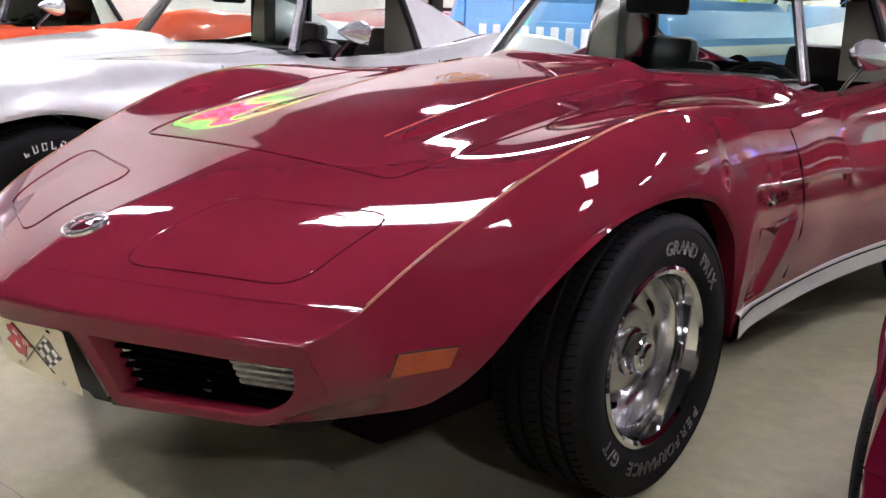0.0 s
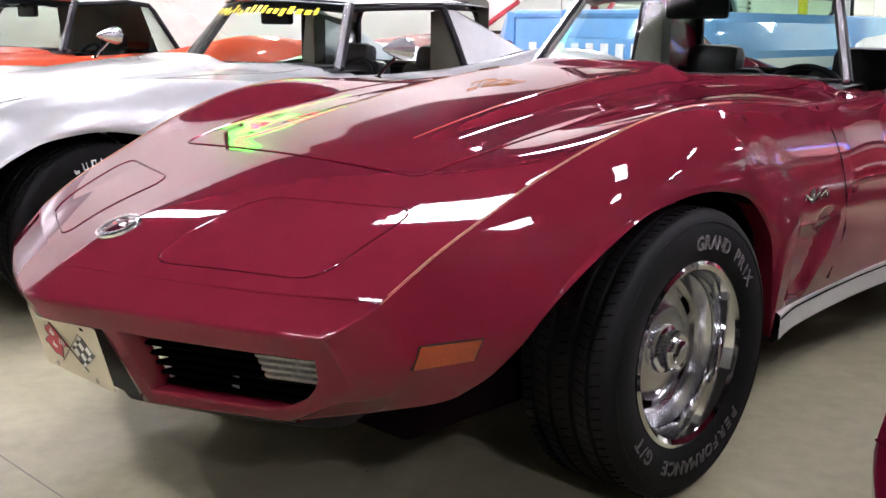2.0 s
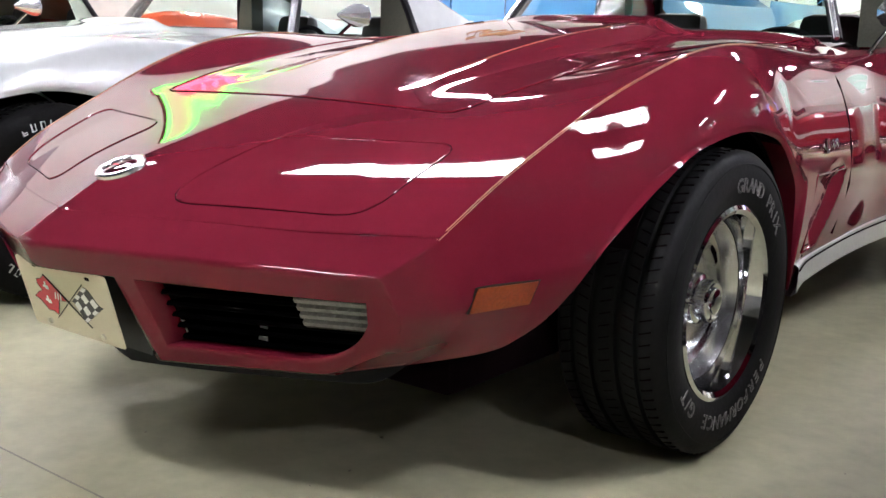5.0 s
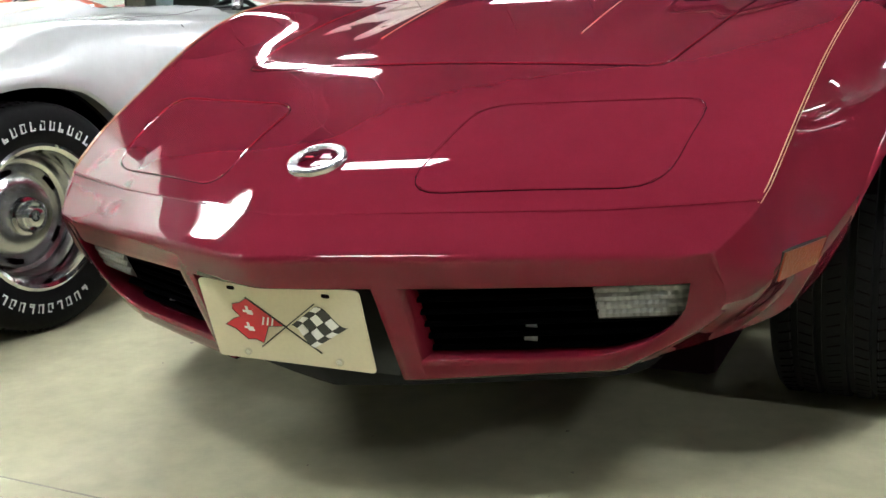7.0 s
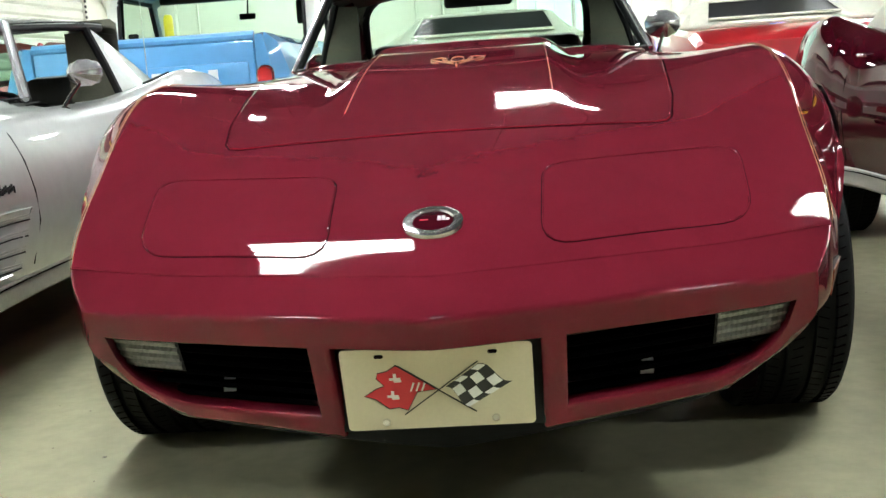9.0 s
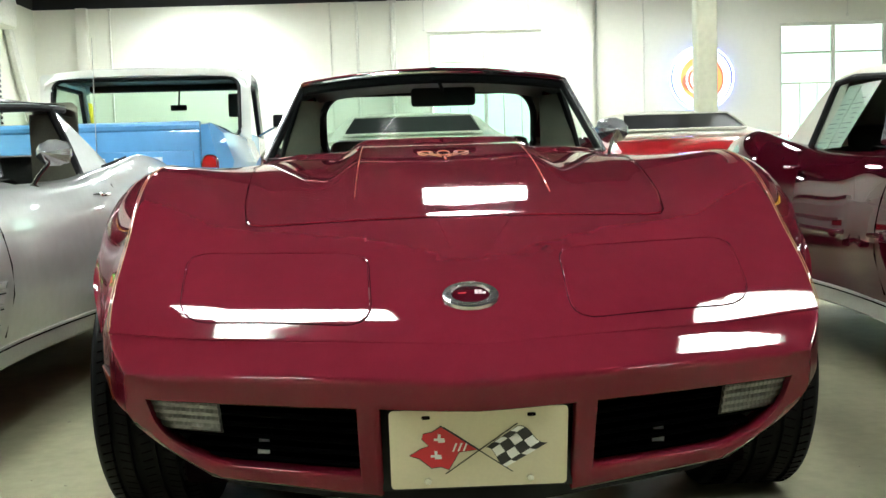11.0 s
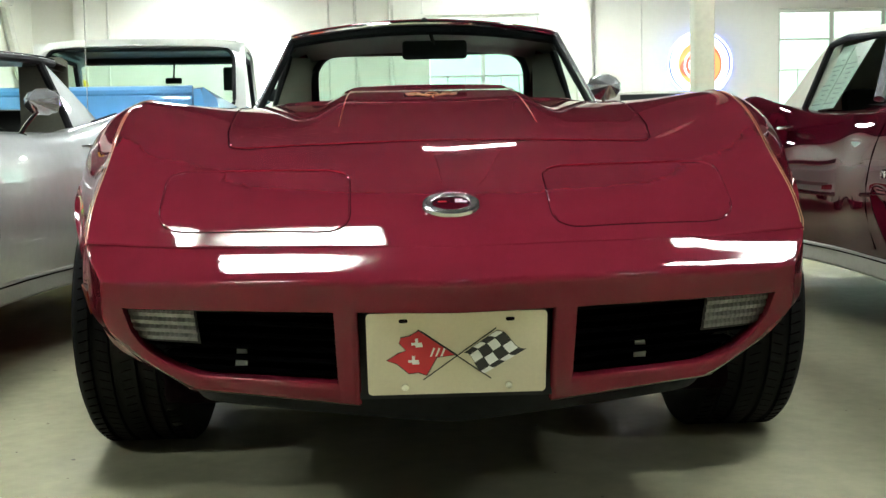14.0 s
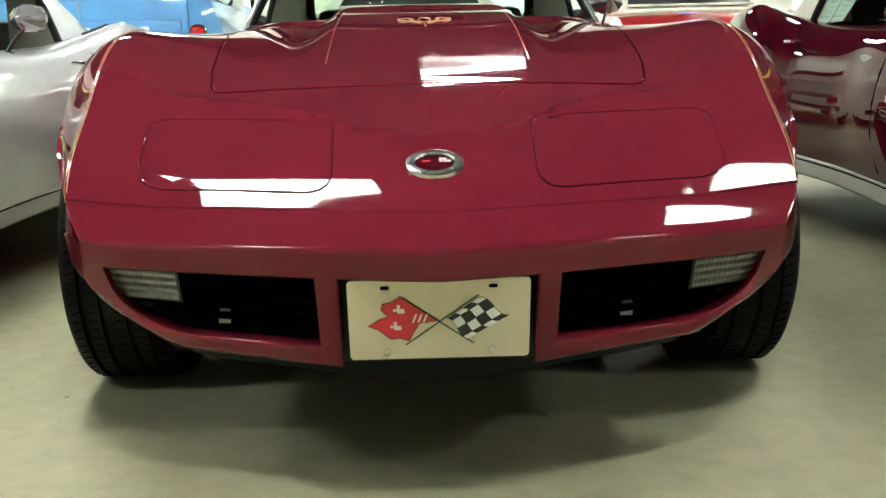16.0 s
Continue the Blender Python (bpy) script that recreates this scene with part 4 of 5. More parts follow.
    if sheets:
        oval = [screen_point(-0.80 + 0.13 * math.cos(a), 0.78 + 0.09 * math.sin(a) + 0.03 * math.cos(a)) for a in np.linspace(0, 2 * math.pi, 24, endpoint=False)]
        bm = bmesh.new()
        bm.faces.new([bm.verts.new(p + Vector((0, -0.002, 0.001))) for p in oval])
        part("oval_sticker", bm, M["yellow"], car, "yellow oval windscreen sticker")
        part("sticker_print", tube([screen_point(-0.86, 0.775) + Vector((0, -0.003, 0.001)), screen_point(-0.74, 0.79) + Vector((0, -0.003, 0.001))], 0.004, 5), M["ink"], car)
    if banner:
        rng = random.Random(4)
        u = -0.66
        while u < 0.84:
            w = rng.choice((0.030, 0.042, 0.050))
            tall = rng.choice((0.075, 0.085, 0.12))
            low = 0.80 if rng.random() < 0.8 else 0.765
            quad = [screen_point(a, v) + Vector((0, -0.002, 0.001)) for a, v in ((u, low), (u + w, low), (u + w + 0.008, low + tall), (u + 0.008, low + tall))]
            bm = bmesh.new()
            bm.faces.new([bm.verts.new(p) for p in quad])
            part("letter_bar", bm, M["yellow"], car, "yellow windscreen lettering as a plain bar")
            u += w + 0.022
        bm = grid([[screen_point(a, v) + Vector((0, -0.002, 0.001)) for a in np.linspace(-0.97, -0.93, 3)] for v in (0.1, 0.5, 0.9)])
        part("edge_strip", bm, M["strip_green"], car, "green strip at the windscreen edge")
    # cabin
    part("cabin_tub", weld(grid([[(-0.665, y, 0.855), (-0.655, y, 0.28), (0.655, y, 0.28), (0.665, y, 0.855)] for y in (2.02, 3.36)])), M["vinyl"], car)
    part("cabin_bulkhead", box(-0.655, 0.655, 3.34, 3.37, 0.28, 0.875), M["vinyl"], car)
    part("firewall", box(-0.62, 0.62, 1.98, 2.02, 0.28, 0.86), M["vinyl"], car)
    part("dashboard", weld(grid([[(u * 0.64, y + 0.30 * u * u * k, z) for u in np.linspace(-1, 1, 17)] for y, z, k in ((1.99, 0.872, 1.0), (2.20, 0.885, 0.8), (2.34, 0.875, 0.5), (2.38, 0.84, 0.4), (2.36, 0.62, 0.4))])), M["vinyl"], car)
    part("instrument_hood", box(0.14, 0.52, 2.30, 2.46, 0.84, 0.905, 0.03), M["vinyl"], car)
    part("steering_wheel", tube([(0.33 + 0.19 * math.cos(a), 2.62 + 0.07 * math.sin(a), 0.76 + 0.165 * math.sin(a)) for a in np.linspace(0, 2 * math.pi, 32, endpoint=False)], 0.012, 6, True), M["black"], car)
    part("steering_column", tube([(0.33, 2.62, 0.76), (0.33, 2.40, 0.74)], 0.03, 8), M["black"], car)
    for x in (-0.33, 0.33):
        seat(car, x, M["vinyl"])
    mir = box(-0.125, 0.125, -0.012, 0.02, -0.036, 0.036, 0.014, segs=3)
    mir.transform(pose(0.04, 2.40, 1.125))
    part("rear_view_mirror", mir, M["black"], car)
    part("mirror_stem", tube([(0.04, 2.40, 1.14), (0.02, 2.34, 1.19)], 0.008, 6), M["black"], car)


def sports_car(label, x, y, paint, kind="coupe", nose="urethane", letters="outline", rz=0, group="", stripe=True, sheets=False, banner=False, crate=False):
    car = thing("sports_car", label, "car", x, y, 0, rz, group)
    part("body", shell_mesh(), paint, car, sharp=40)
    bm, lip, face_y, low_open = front_fascia()
    part("front_fascia", bm, paint, car, "body-coloured nose with two grille openings", 84)
    # the seam between the bumper cover and the body
    seam = [top_point(0.020, abs(f)) for f in np.linspace(-1, 1, 61)]
    seam = [(p[0] * (1 if f > 0 else -1), p[1], p[2]) for p, f in zip(seam, np.linspace(-1, 1, 61))]
    part("nose_crease", tube([(a, b - 0.004, c - 0.0035) for a, b, c in seam], 0.0020, 6), paint, car)
    # White patches put behind the grille slats in place of glints.
    for s in (-1, 1):
        a = 0.395 if s < 0 else 0.352
        yt = face_y(a, 0.34) + 0.066
        part("grille_glint", plate([(s * a - 0.013, 0.322), (s * a + 0.010, 0.322), (s * a + 0.012, 0.345), (s * a + 0.006, 0.368), (s * a - 0.007, 0.368)], 0.002, "y", yt), M["flag_white"], car, "small white patch standing for a glint behind the grille")
    # grilles with slats, lamps
    for s in (-1, 1):
        gr = new("grille")
        gr.parent = car
        tagged(gr, "black slatted grille")
        xs = np.linspace(0.206, 0.617, 12)
        # Black sheet behind the slats, coloured as the shade inside the nose.
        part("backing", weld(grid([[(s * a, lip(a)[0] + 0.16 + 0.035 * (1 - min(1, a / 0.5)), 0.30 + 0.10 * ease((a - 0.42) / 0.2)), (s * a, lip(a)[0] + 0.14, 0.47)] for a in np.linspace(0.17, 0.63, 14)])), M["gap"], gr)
        for k in range(6):
            z = 0.320 + k * 0.0235
            pts = [(s * a, face_y(a, z) + 0.040, z) for a in xs if low_open(a) < z + 0.01]
            rows = [[p, (p[0], p[1] + 0.004, p[2] + 0.006), (p[0], p[1] + 0.05, p[2] + 0.004), (p[0], p[1] + 0.05, p[2] - 0.003), (p[0], p[1] + 0.002, p[2] - 0.003)] for p in pts]
            part("slat", weld(grid(rows, close=True)), M["grille"], gr)
        lamp = new("parking_lamp")
        lamp.parent = car
        xa, xb = 0.470, 0.605
        for k in range(4):
            z = 0.378 + k * 0.0155
            bm2 = bmesh.new()
            n = 14
            for i in range(n):
                a, b = xa + (xb - xa) * i / n, xa + (xb - xa) * (i + 1) / n
                m_ = (a + b) / 2
                rows = [[(s * a, face_y(a, z) + 0.026, z), (s * a, face_y(a, z) + 0.022, z + 0.007), (s * a, face_y(a, z) + 0.026, z + 0.0145)],
                        [(s * m_, face_y(m_, z) + 0.0245, z), (s * m_, face_y(m_, z) + 0.0205, z + 0.007), (s * m_, face_y(m_, z) + 0.0245, z + 0.0145)],
                        [(s * b, face_y(b, z) + 0.026, z), (s * b, face_y(b, z) + 0.022, z + 0.007), (s * b, face_y(b, z) + 0.026, z + 0.0145)]]
                grid(rows, bm=bm2)
            part("lens", weld(bm2), M["clear"], lamp, "clear ribbed lens", 20)
        part("lamp_housing", weld(grid([[(s * a, face_y(a, 0.372) + 0.034, 0.372), (s * a, face_y(a, 0.445) + 0.034, 0.445)] for a in np.linspace(xa - 0.004, xb + 0.004, 6)])), M["black"], lamp)
    part("plate_recess", box(-0.169, 0.169, 0.085, 0.091, 0.284, 0.462), M["black"], car)
    # Added black panel that stands for the darkness inside the nose bay.
    part("nose_shade_panel", box(-0.48, 0.48, 0.30, 0.31, 0.29, 0.56), M["gap"], car)
    # chin spoiler below the bumper
    rows = []
    for t in np.linspace(-1, 1, 41):
        a = abs(t)
        xx = 0.53 * math.sin(t * math.pi / 2 * 0.97) / math.sin(math.pi / 2 * 0.97)
        yy = lip(min(abs(xx), 0.5))[0] + 0.22 + 0.30 * max(0.0, a - 0.66) ** 1.4
        up = 0.03 * ease((a - 0.75) / 0.25)
        rows.append([(xx * 0.97, yy - 0.02, 0.290), (xx * 0.985, yy - 0.02, 0.262 + up * 0.3), (xx, yy, 0.236 - 0.014 * (1 - a) + up), (xx * 0.98, yy + 0.03, 0.242 + up)])
    part("air_dam", weld(grid(rows)), M["dam"], car, "dull black air dam under the nose")
    # Underbody in near-black: the shade beneath the car is in its colour.
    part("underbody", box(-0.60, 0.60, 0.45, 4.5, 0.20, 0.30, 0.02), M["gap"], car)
    # wheel houses, coloured near-black for the shade inside them
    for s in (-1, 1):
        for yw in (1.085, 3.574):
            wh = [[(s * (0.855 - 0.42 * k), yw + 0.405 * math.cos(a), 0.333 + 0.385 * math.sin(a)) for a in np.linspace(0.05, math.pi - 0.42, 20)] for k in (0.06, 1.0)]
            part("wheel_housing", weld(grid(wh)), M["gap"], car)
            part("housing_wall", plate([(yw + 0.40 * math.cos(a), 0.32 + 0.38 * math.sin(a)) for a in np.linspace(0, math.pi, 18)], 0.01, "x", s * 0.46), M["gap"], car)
    for s in (-1, 1):
        for yw in (1.085, 3.574):
            w = wheel_parts(car, s, letters)
            w.location = (s * 0.758, yw + 0.013, 0.317)
    # sill trim under the doors
    for s in (-1, 1):
        rows = []
        for yy in np.linspace(1.53, 3.12, 24):
            xb = low_x(yy)
            rows.append([(s * (xb + 0.010), yy, 0.335), (s * (xb + 0.022), yy, 0.328), (s * (xb + 0.020), yy, 0.262), (s * (xb + 0.004), yy, 0.250), (s * (xb - 0.05), yy, 0.255)])
        part("sill_trim", weld(grid(rows)), M["sill"], car, "pale ribbed metal sill trim")
        part("sill_groove", tube([(s * (low_x(yy) + 0.0225), yy, 0.318) for yy in np.linspace(1.54, 3.11, 24)], 0.003, 5), M["gap"], car)
    greenhouse(car, paint, kind, sheets, banner, 0.021 if sheets else 0.016 if banner else 0.009)
    for s in (-1, 1):
        mirror_parts(car, s) if s > 0 else None
    # panels laid on the body
    for s in (-1, 1):
        q = [(s * a, b) for a, b in HEADLIGHT]
        out = fillet(q, 0.065)
        part("headlight_gap", gap_line(bmesh.new(), out, True, 0.0007), M["gap"], car)
        # Body-coloured bead along the door's edge, added to catch glints.
        inner = fillet([((p[0] - s * 0.376) * 0.990 + s * 0.376, (p[1] - 0.305) * 0.985 + 0.305) for p in q], 0.063)
        part("headlight_door_bead", gap_line(bmesh.new(), inner, True, 0.0018), paint, car, "glint-catching bead round the closed pop-up headlight door")
    pts = [(0.60, 2.16), (0.595, 1.93), (0.565, 1.45), (0.50, 0.80), (0.475, 0.65), (0.462, 0.622), (0.435, 0.612), (-0.435, 0.612), (-0.462, 0.622), (-0.475, 0.65), (-0.50, 0.80), (-0.565, 1.45), (-0.595, 1.93), (-0.60, 2.16)]
    part("hood_gap", gap_line(bmesh.new(), pts, False, 0.0009), M["gap"], car)
    # Raised bead in body paint, so that the hood's edge shows a highlight.
    inner = [(a * 0.993, b + (0.004 if b < 0.7 else 0)) for a, b in pts]
    part("hood_edge_bead", gap_line(bmesh.new(), inner, False, 0.0019), paint, car)
    # door gap and vent
    for s in (-1, 1):
        part("door_gap", tube([flank(yy, zz, s, 0.0003) for yy, zz in ((1.87, 0.845), (1.885, 0.78), (1.905, 0.70), (1.92, 0.60), (1.925, 0.5), (1.90, 0.36))], 0.0032, 6), M["gap"], car)
        part("door_gap", tube([flank(yy, zz, s, 0.0003) for yy, zz in ((3.08, 0.85), (3.10, 0.70), (3.11, 0.55), (3.10, 0.36))], 0.0032, 6), M["gap"], car)
        for k in range(4 if crate else 0):
            zz = 0.365 + 0.05 * k
            for e in (0.0, 0.009, 0.018):
                part("vent_bar", tube([flank(yy, zz + e, s, 0.002) for yy in (1.60, 1.68, 1.76, 1.80 + 0.015 * k)], 0.0028, 5), M["sill" if e else "black"], car)
        vent = [flank(yy, zz, s, 0.001) for yy, zz in ((1.584, 0.357), (1.588, 0.553), (1.60, 0.558), (1.868, 0.552), (1.735, 0.357))]
        part("side_vent", tube(vent, 0.003, 6, True), paint, car, "body-coloured scooped vent behind the wheel")
        part("fender_script", badge_script(s), M["black" if crate else "chrome"], car, "small dark script badge" if crate else "small chrome script badge")
        part("door_handle", box(s * 0.83 - 0.02, s * 0.83 + 0.02, 2.80, 2.92, 0.80, 0.815, 0.006), M["chrome"], car)
    if nose == "urethane":
        for s in (-1, 1):
            mk = new("side_marker")
            mk.parent = car
            outl = [(0.360, 0.411), (0.371, 0.456), (0.497, 0.457), (0.488, 0.413)]
            def quad(grow, lift):
                c = (0.43, 0.434)
                return [flank(c[0] + (a - c[0]) * grow, c[1] + (b - c[1]) * grow, s, lift) for a, b in outl]
            def slab(grow, h):
                bm3 = bmesh.new()
                lo, hi = [bm3.verts.new(p) for p in quad(grow, -0.004)], [bm3.verts.new(p) for p in quad(grow * 0.985, h)]
                bm3.faces.new(hi)
                for i in range(4):
                    bm3.faces.new((lo[i], lo[(i + 1) % 4], hi[(i + 1) % 4], hi[i]))
                bmesh.ops.recalc_face_normals(bm3, faces=bm3.faces[:])
                return bm3
            part("bezel", slab(1.05, 0.003), M["black"], mk)
            part("lens", slab(0.98, 0.006), M["amber"], mk, "amber reflector lens")
        licence_plate(car)
        hood_emblem(car)
    elif nose == "chrome":
        # slim chrome bumper blades round the nose, round lamp and amber marker
        part("chrome_bumper", tube([(t * 0.66, lip(min(abs(t) * 0.66, 0.645))[0] - 0.012, 0.47) for t in np.linspace(-1, 1, 33)], 0.035, 10, False, 0.8), M["chrome"], car, "chrome front bumper blade")
        part("lower_blade", tube([(t * 0.66, lip(min(abs(t) * 0.66, 0.645))[0] + 0.07, 0.315) for t in np.linspace(-1, 1, 33)], 0.022, 10), M["chrome"], car)
        for s in (-1, 1):
            def patch(pts, h, mat, name, label=""):
                bm3 = bmesh.new()
                lo, hi = [bm3.verts.new(flank(a, b, s, -0.004)) for a, b in pts], [bm3.verts.new(flank(a * 0.99 + 0.0036, b * 0.99 + 0.0043, s, h)) for a, b in pts]
                bm3.faces.new(hi)
                for i in range(len(pts)):
                    bm3.faces.new((lo[i], lo[(i + 1) % len(pts)], hi[(i + 1) % len(pts)], hi[i]))
                bmesh.ops.recalc_face_normals(bm3, faces=bm3.faces[:])
                return part(name, bm3, mat, car, label)
            patch([(0.335, 0.398), (0.455, 0.398), (0.455, 0.445), (0.335, 0.445)], 0.005, M["sill"], "marker_bezel")
            patch([(0.341, 0.403), (0.449, 0.403), (0.449, 0.440), (0.341, 0.440)], 0.008, M["amber"], "side_marker", "orange side marker lens")
            oval = [(0.395 + 0.07 * math.cos(a), 0.497 + 0.028 * math.sin(a)) for a in np.linspace(0, 2 * math.pi, 20, endpoint=False)]
            patch(oval, 0.008, M["chrome"], "corner_lamp", "oval chrome corner lamp")
            patch([(0.395 + (a - 0.395) * 0.6, 0.497 + (b - 0.497) * 0.45) for a, b in oval], 0.011, M["gap"], "lamp_slot")
            part("lower_valance_trim", tube([(s * (low_x(yy) + 0.006), yy, low_z(yy) + 0.004) for yy in np.linspace(0.24, 0.52, 10)], 0.012, 8), M["chrome"], car)
    if stripe:
        for s in (-1, 1):
            for off, r in ((0.0, 0.0010), (0.006, 0.0007)):
                rail = []
                for st in np.linspace(0.012, 1.38, 50):
                    p = top_point(st, 1.0)
                    rail.append((s * (p[0] + off * 0.8), p[1], (p[2] + 0.0008) - off * 0.1))
                part("pinstripe", tube(rail, r, 5, False), M["gold"], car, "thin gold pinstripe on the fender crest")
            pts = [(s * (0.238 + 0.012 * t), 0.82 + 0.93 * t) for t in np.linspace(0, 1, 30)]
            part("hood_pinstripe", tube([drape(a, b, 0.0004) for a, b in pts], 0.0010, 5), M["gold"], car)
        for s in (-1, 1):
            bm = bmesh.new()
            for k in range(5):
                a = 1.60 + 0.018 * k
                join(bm, tube([drape(s * 0.264, a, 0.003), drape(s * 0.252, a + 0.008, 0.003), drape(s * 0.264, a + 0.016, 0.003)], 0.0022, 5))
            part("hood_script", bm, M["chrome"], car, "small chrome hood script")
        def scroll(points, r=0.0014):
            part("hood_scroll", tube([drape(px, 1.36 + py, 0.0006) for px, py in points], r, 5), M["gold"], car, "gold hand-painted hood scroll")
        scroll([(0.018 * math.cos(t), 0.035 + 0.055 * math.sin(t)) for t in np.linspace(0, 2 * math.pi, 15)])
        scroll([(0.0, -0.06), (0.002, -0.10)], 0.003)
        for k in (-1, 1):
            scroll([(k * (0.008 + 0.068 * math.sin(t * 1.5)), -0.05 + 0.15 * t - 0.03 * t * t) for t in np.linspace(0, 1.0, 10)])
            scroll([(k * (0.052 + 0.022 * math.cos(t)), 0.03 + 0.05 * math.sin(t)) for t in np.linspace(-1.6, 3.2, 14)])
            scroll([(k * (0.012 + 0.03 * math.sin(t * 2.2)), -0.02 + 0.09 * t) for t in np.linspace(0, 1.0, 8)], 0.0018)
    return car


def badge_script(s):
    """A small chrome script, as plain linked bars."""
    bm = bmesh.new()
    n = 9
    for k in range(n):
        yy = 1.66 + k * 0.0135
        zz = 0.625 + 0.004 * math.sin(k * 2.1)
        h = 0.034 if k in (0, 1) else 0.022
        p, q = flank(yy, zz - h * 0.5, s, 0.004), flank(yy + 0.004, zz + h * 0.5, s, 0.004)
        join(bm, tube([p, q], 0.0032, 5))
        if k:
            join(bm, tube([flank(yy - 0.0125, zz - 0.004, s, 0.004), flank(yy, zz + 0.004, s, 0.004)], 0.0022, 5))
    join(bm, tube([flank(1.61, 0.622, s, 0.004), flank(1.625, 0.634, s, 0.004), flank(1.64, 0.622, s, 0.004), flank(1.66, 0.618, s, 0.004)], 0.003, 5))
    return bm


def licence_plate(car):
    pl = new("licence_plate")
    pl.parent = car
    tagged(pl, "pale gold metal plate with crossed flags")
    pl.matrix_basis = pose(0, 0.019, 0.374, 15.5)
    W, H = 0.1525, 0.076
    part("sheet", plate(rounded(-W, W, -H, H, 0.008), 0.0015, "y", 0.0), M["plate"], pl)
    for sx, sz in ((-0.09, 0.062), (0.09, 0.062)):
        part("slot", plate(rounded(sx - 0.0075, sx + 0.0075, sz - 0.0035, sz + 0.0035, 0.003), 0.0006, "y", -0.0008), M["gap"], pl)
    for sx, sz in ((-0.089, -0.061), (0.089, -0.061)):
        b = lathe([(0, 0.0065), (-0.004, 0.006), (-0.005, 0.0)], 12, "y")
        b.transform(Matrix.Translation((sx, 0, sz)))
        part("bolt", b, M["chrome"], pl)
    # crossed poles
    for s in (-1, 1):
        part("flag_pole", tube([(s * 0.058, -0.0012, -0.048), (-s * 0.066, -0.0012, 0.046)], 0.0011, 5), M["flag_black"], pl)
    # red flag
    flag = [(-0.066, 0.044), (-0.060, 0.043), (0.0, -0.002), (-0.034, -0.006), (-0.052, -0.040), (-0.066, -0.034), (-0.082, -0.036), (-0.102, -0.017), (-0.120, -0.010), (-0.100, 0.003), (-0.086, 0.008), (-0.098, 0.022), (-0.095, 0.032), (-0.08, 0.035)]
    part("red_flag", plate(flag, 0.0008, "y", -0.0010), M["flag_red"], pl, "red flag with small white marks")
    part("flag_edge", tube([(a, -0.0012, b) for a, b in flag], 0.0008, 4, True), M["flag_black"], pl)
    for cx, cz in ((-0.068, 0.020), (-0.074, -0.012)):
        for dx, dz, w, h in ((0, 0, 0.009, 0.0022), (0, 0.003, 0.0025, 0.007), (0.004, -0.004, 0.006, 0.002)):
            part("white_mark", plate([(cx + dx - w, cz + dz - h), (cx + dx + w, cz + dz - h), (cx + dx + w, cz + dz + h), (cx + dx - w, cz + dz + h)], 0.0005, "y", -0.0018), M["flag_white"], pl)
    for k in range(3):
        x = -0.046 + k * 0.009
        part("white_mark", plate([(x, -0.004), (x + 0.003, -0.004), (x + 0.009, 0.011), (x + 0.006, 0.012)], 0.0005, "y", -0.0018), M["flag_white"], pl)
    # chequered flag
    A, B, C, D = Vector((0.012, 0.001)), Vector((0.066, 0.041)), Vector((0.118, 0.006)), Vector((0.048, -0.038))
    def cloth(u, v):
        p = A.lerp(B, u).lerp(D.lerp(C, u), v)
        return (p.x, p.y + 0.006 * math.sin(v * 2 * math.pi))
    def patch(u0, u1, v0, v1, n=4):
        return [cloth(u0 + (u1 - u0) * t, v0) for t in np.linspace(0, 1, n)] + [cloth(u1, v0 + (v1 - v0) * t) for t in np.linspace(0, 1, n)[1:]] + [cloth(u1 + (u0 - u1) * t, v1) for t in np.linspace(0, 1, n)[1:]] + [cloth(u0, v1 + (v0 - v1) * t) for t in np.linspace(0, 1, n)[1:-1]]
    part("chequered_flag", plate(patch(0, 1, 0, 1, 14), 0.0008, "y", -0.0010), M["flag_black"], pl, "black and white chequered flag")
    for i in range(4):
        for j in range(4):
            if (i + j) % 2:
                part("white_check", plate(patch(i / 4 + 0.012, (i + 1) / 4 - 0.012, j / 4 + 0.012, (j + 1) / 4 - 0.012), 0.0005, "y", -0.0019), M["flag_white"], pl)
    return pl


def hood_emblem(car):
    em = new("nose_emblem")
    em.parent = car
    tagged(em, "round chrome-rimmed crossed-flag emblem")
    p = drape(0, 0.148, 0.0)
    n = (drape(0.0, 0.19) - drape(0.0, 0.11)).normalized()
    em.matrix_basis = Matrix.Translation(p + Vector((0, 0, 0.001))) @ Matrix.Rotation(math.asin(n.z), 4, "X")
    part("rim", lathe([(-0.004, 0.052), (0.002, 0.051), (0.0045, 0.045), (0.004, 0.036), (0.001, 0.034)], 48, "z"), M["rim"], em, "chrome ring")
    bm = bmesh.new()
    for k in range(40):
        a = 2 * math.pi * k / 40
        own = box(0.037, 0.046, -0.0014, 0.0014, 0.003, 0.0050)
        own.transform(Matrix.Rotation(a, 4, "Z"))
        join(bm, own)
    tagged(part("rim_knurling", bm, M["rim"], em), kind="stuff")
    part("disc", lathe([(0.001, 0.035), (0.003, 0.02), (0.0034, 0.0)], 40, "z"), M["maroon"], em, "dark red glossy disc")
    for k in range(5):
        part("flag_check", box(0.008 + 0.007 * (k % 3), 0.014 + 0.007 * (k % 3), 0.0 + 0.008 * (k // 3) - 0.002, 0.005 + 0.008 * (k // 3) - 0.002, 0.003, 0.0046), M["flag_white"], em)
    part("flag_bar", box(-0.022, -0.008, 0.0, 0.003, 0.0028, 0.0040), M["flag_red"], em)
    return em


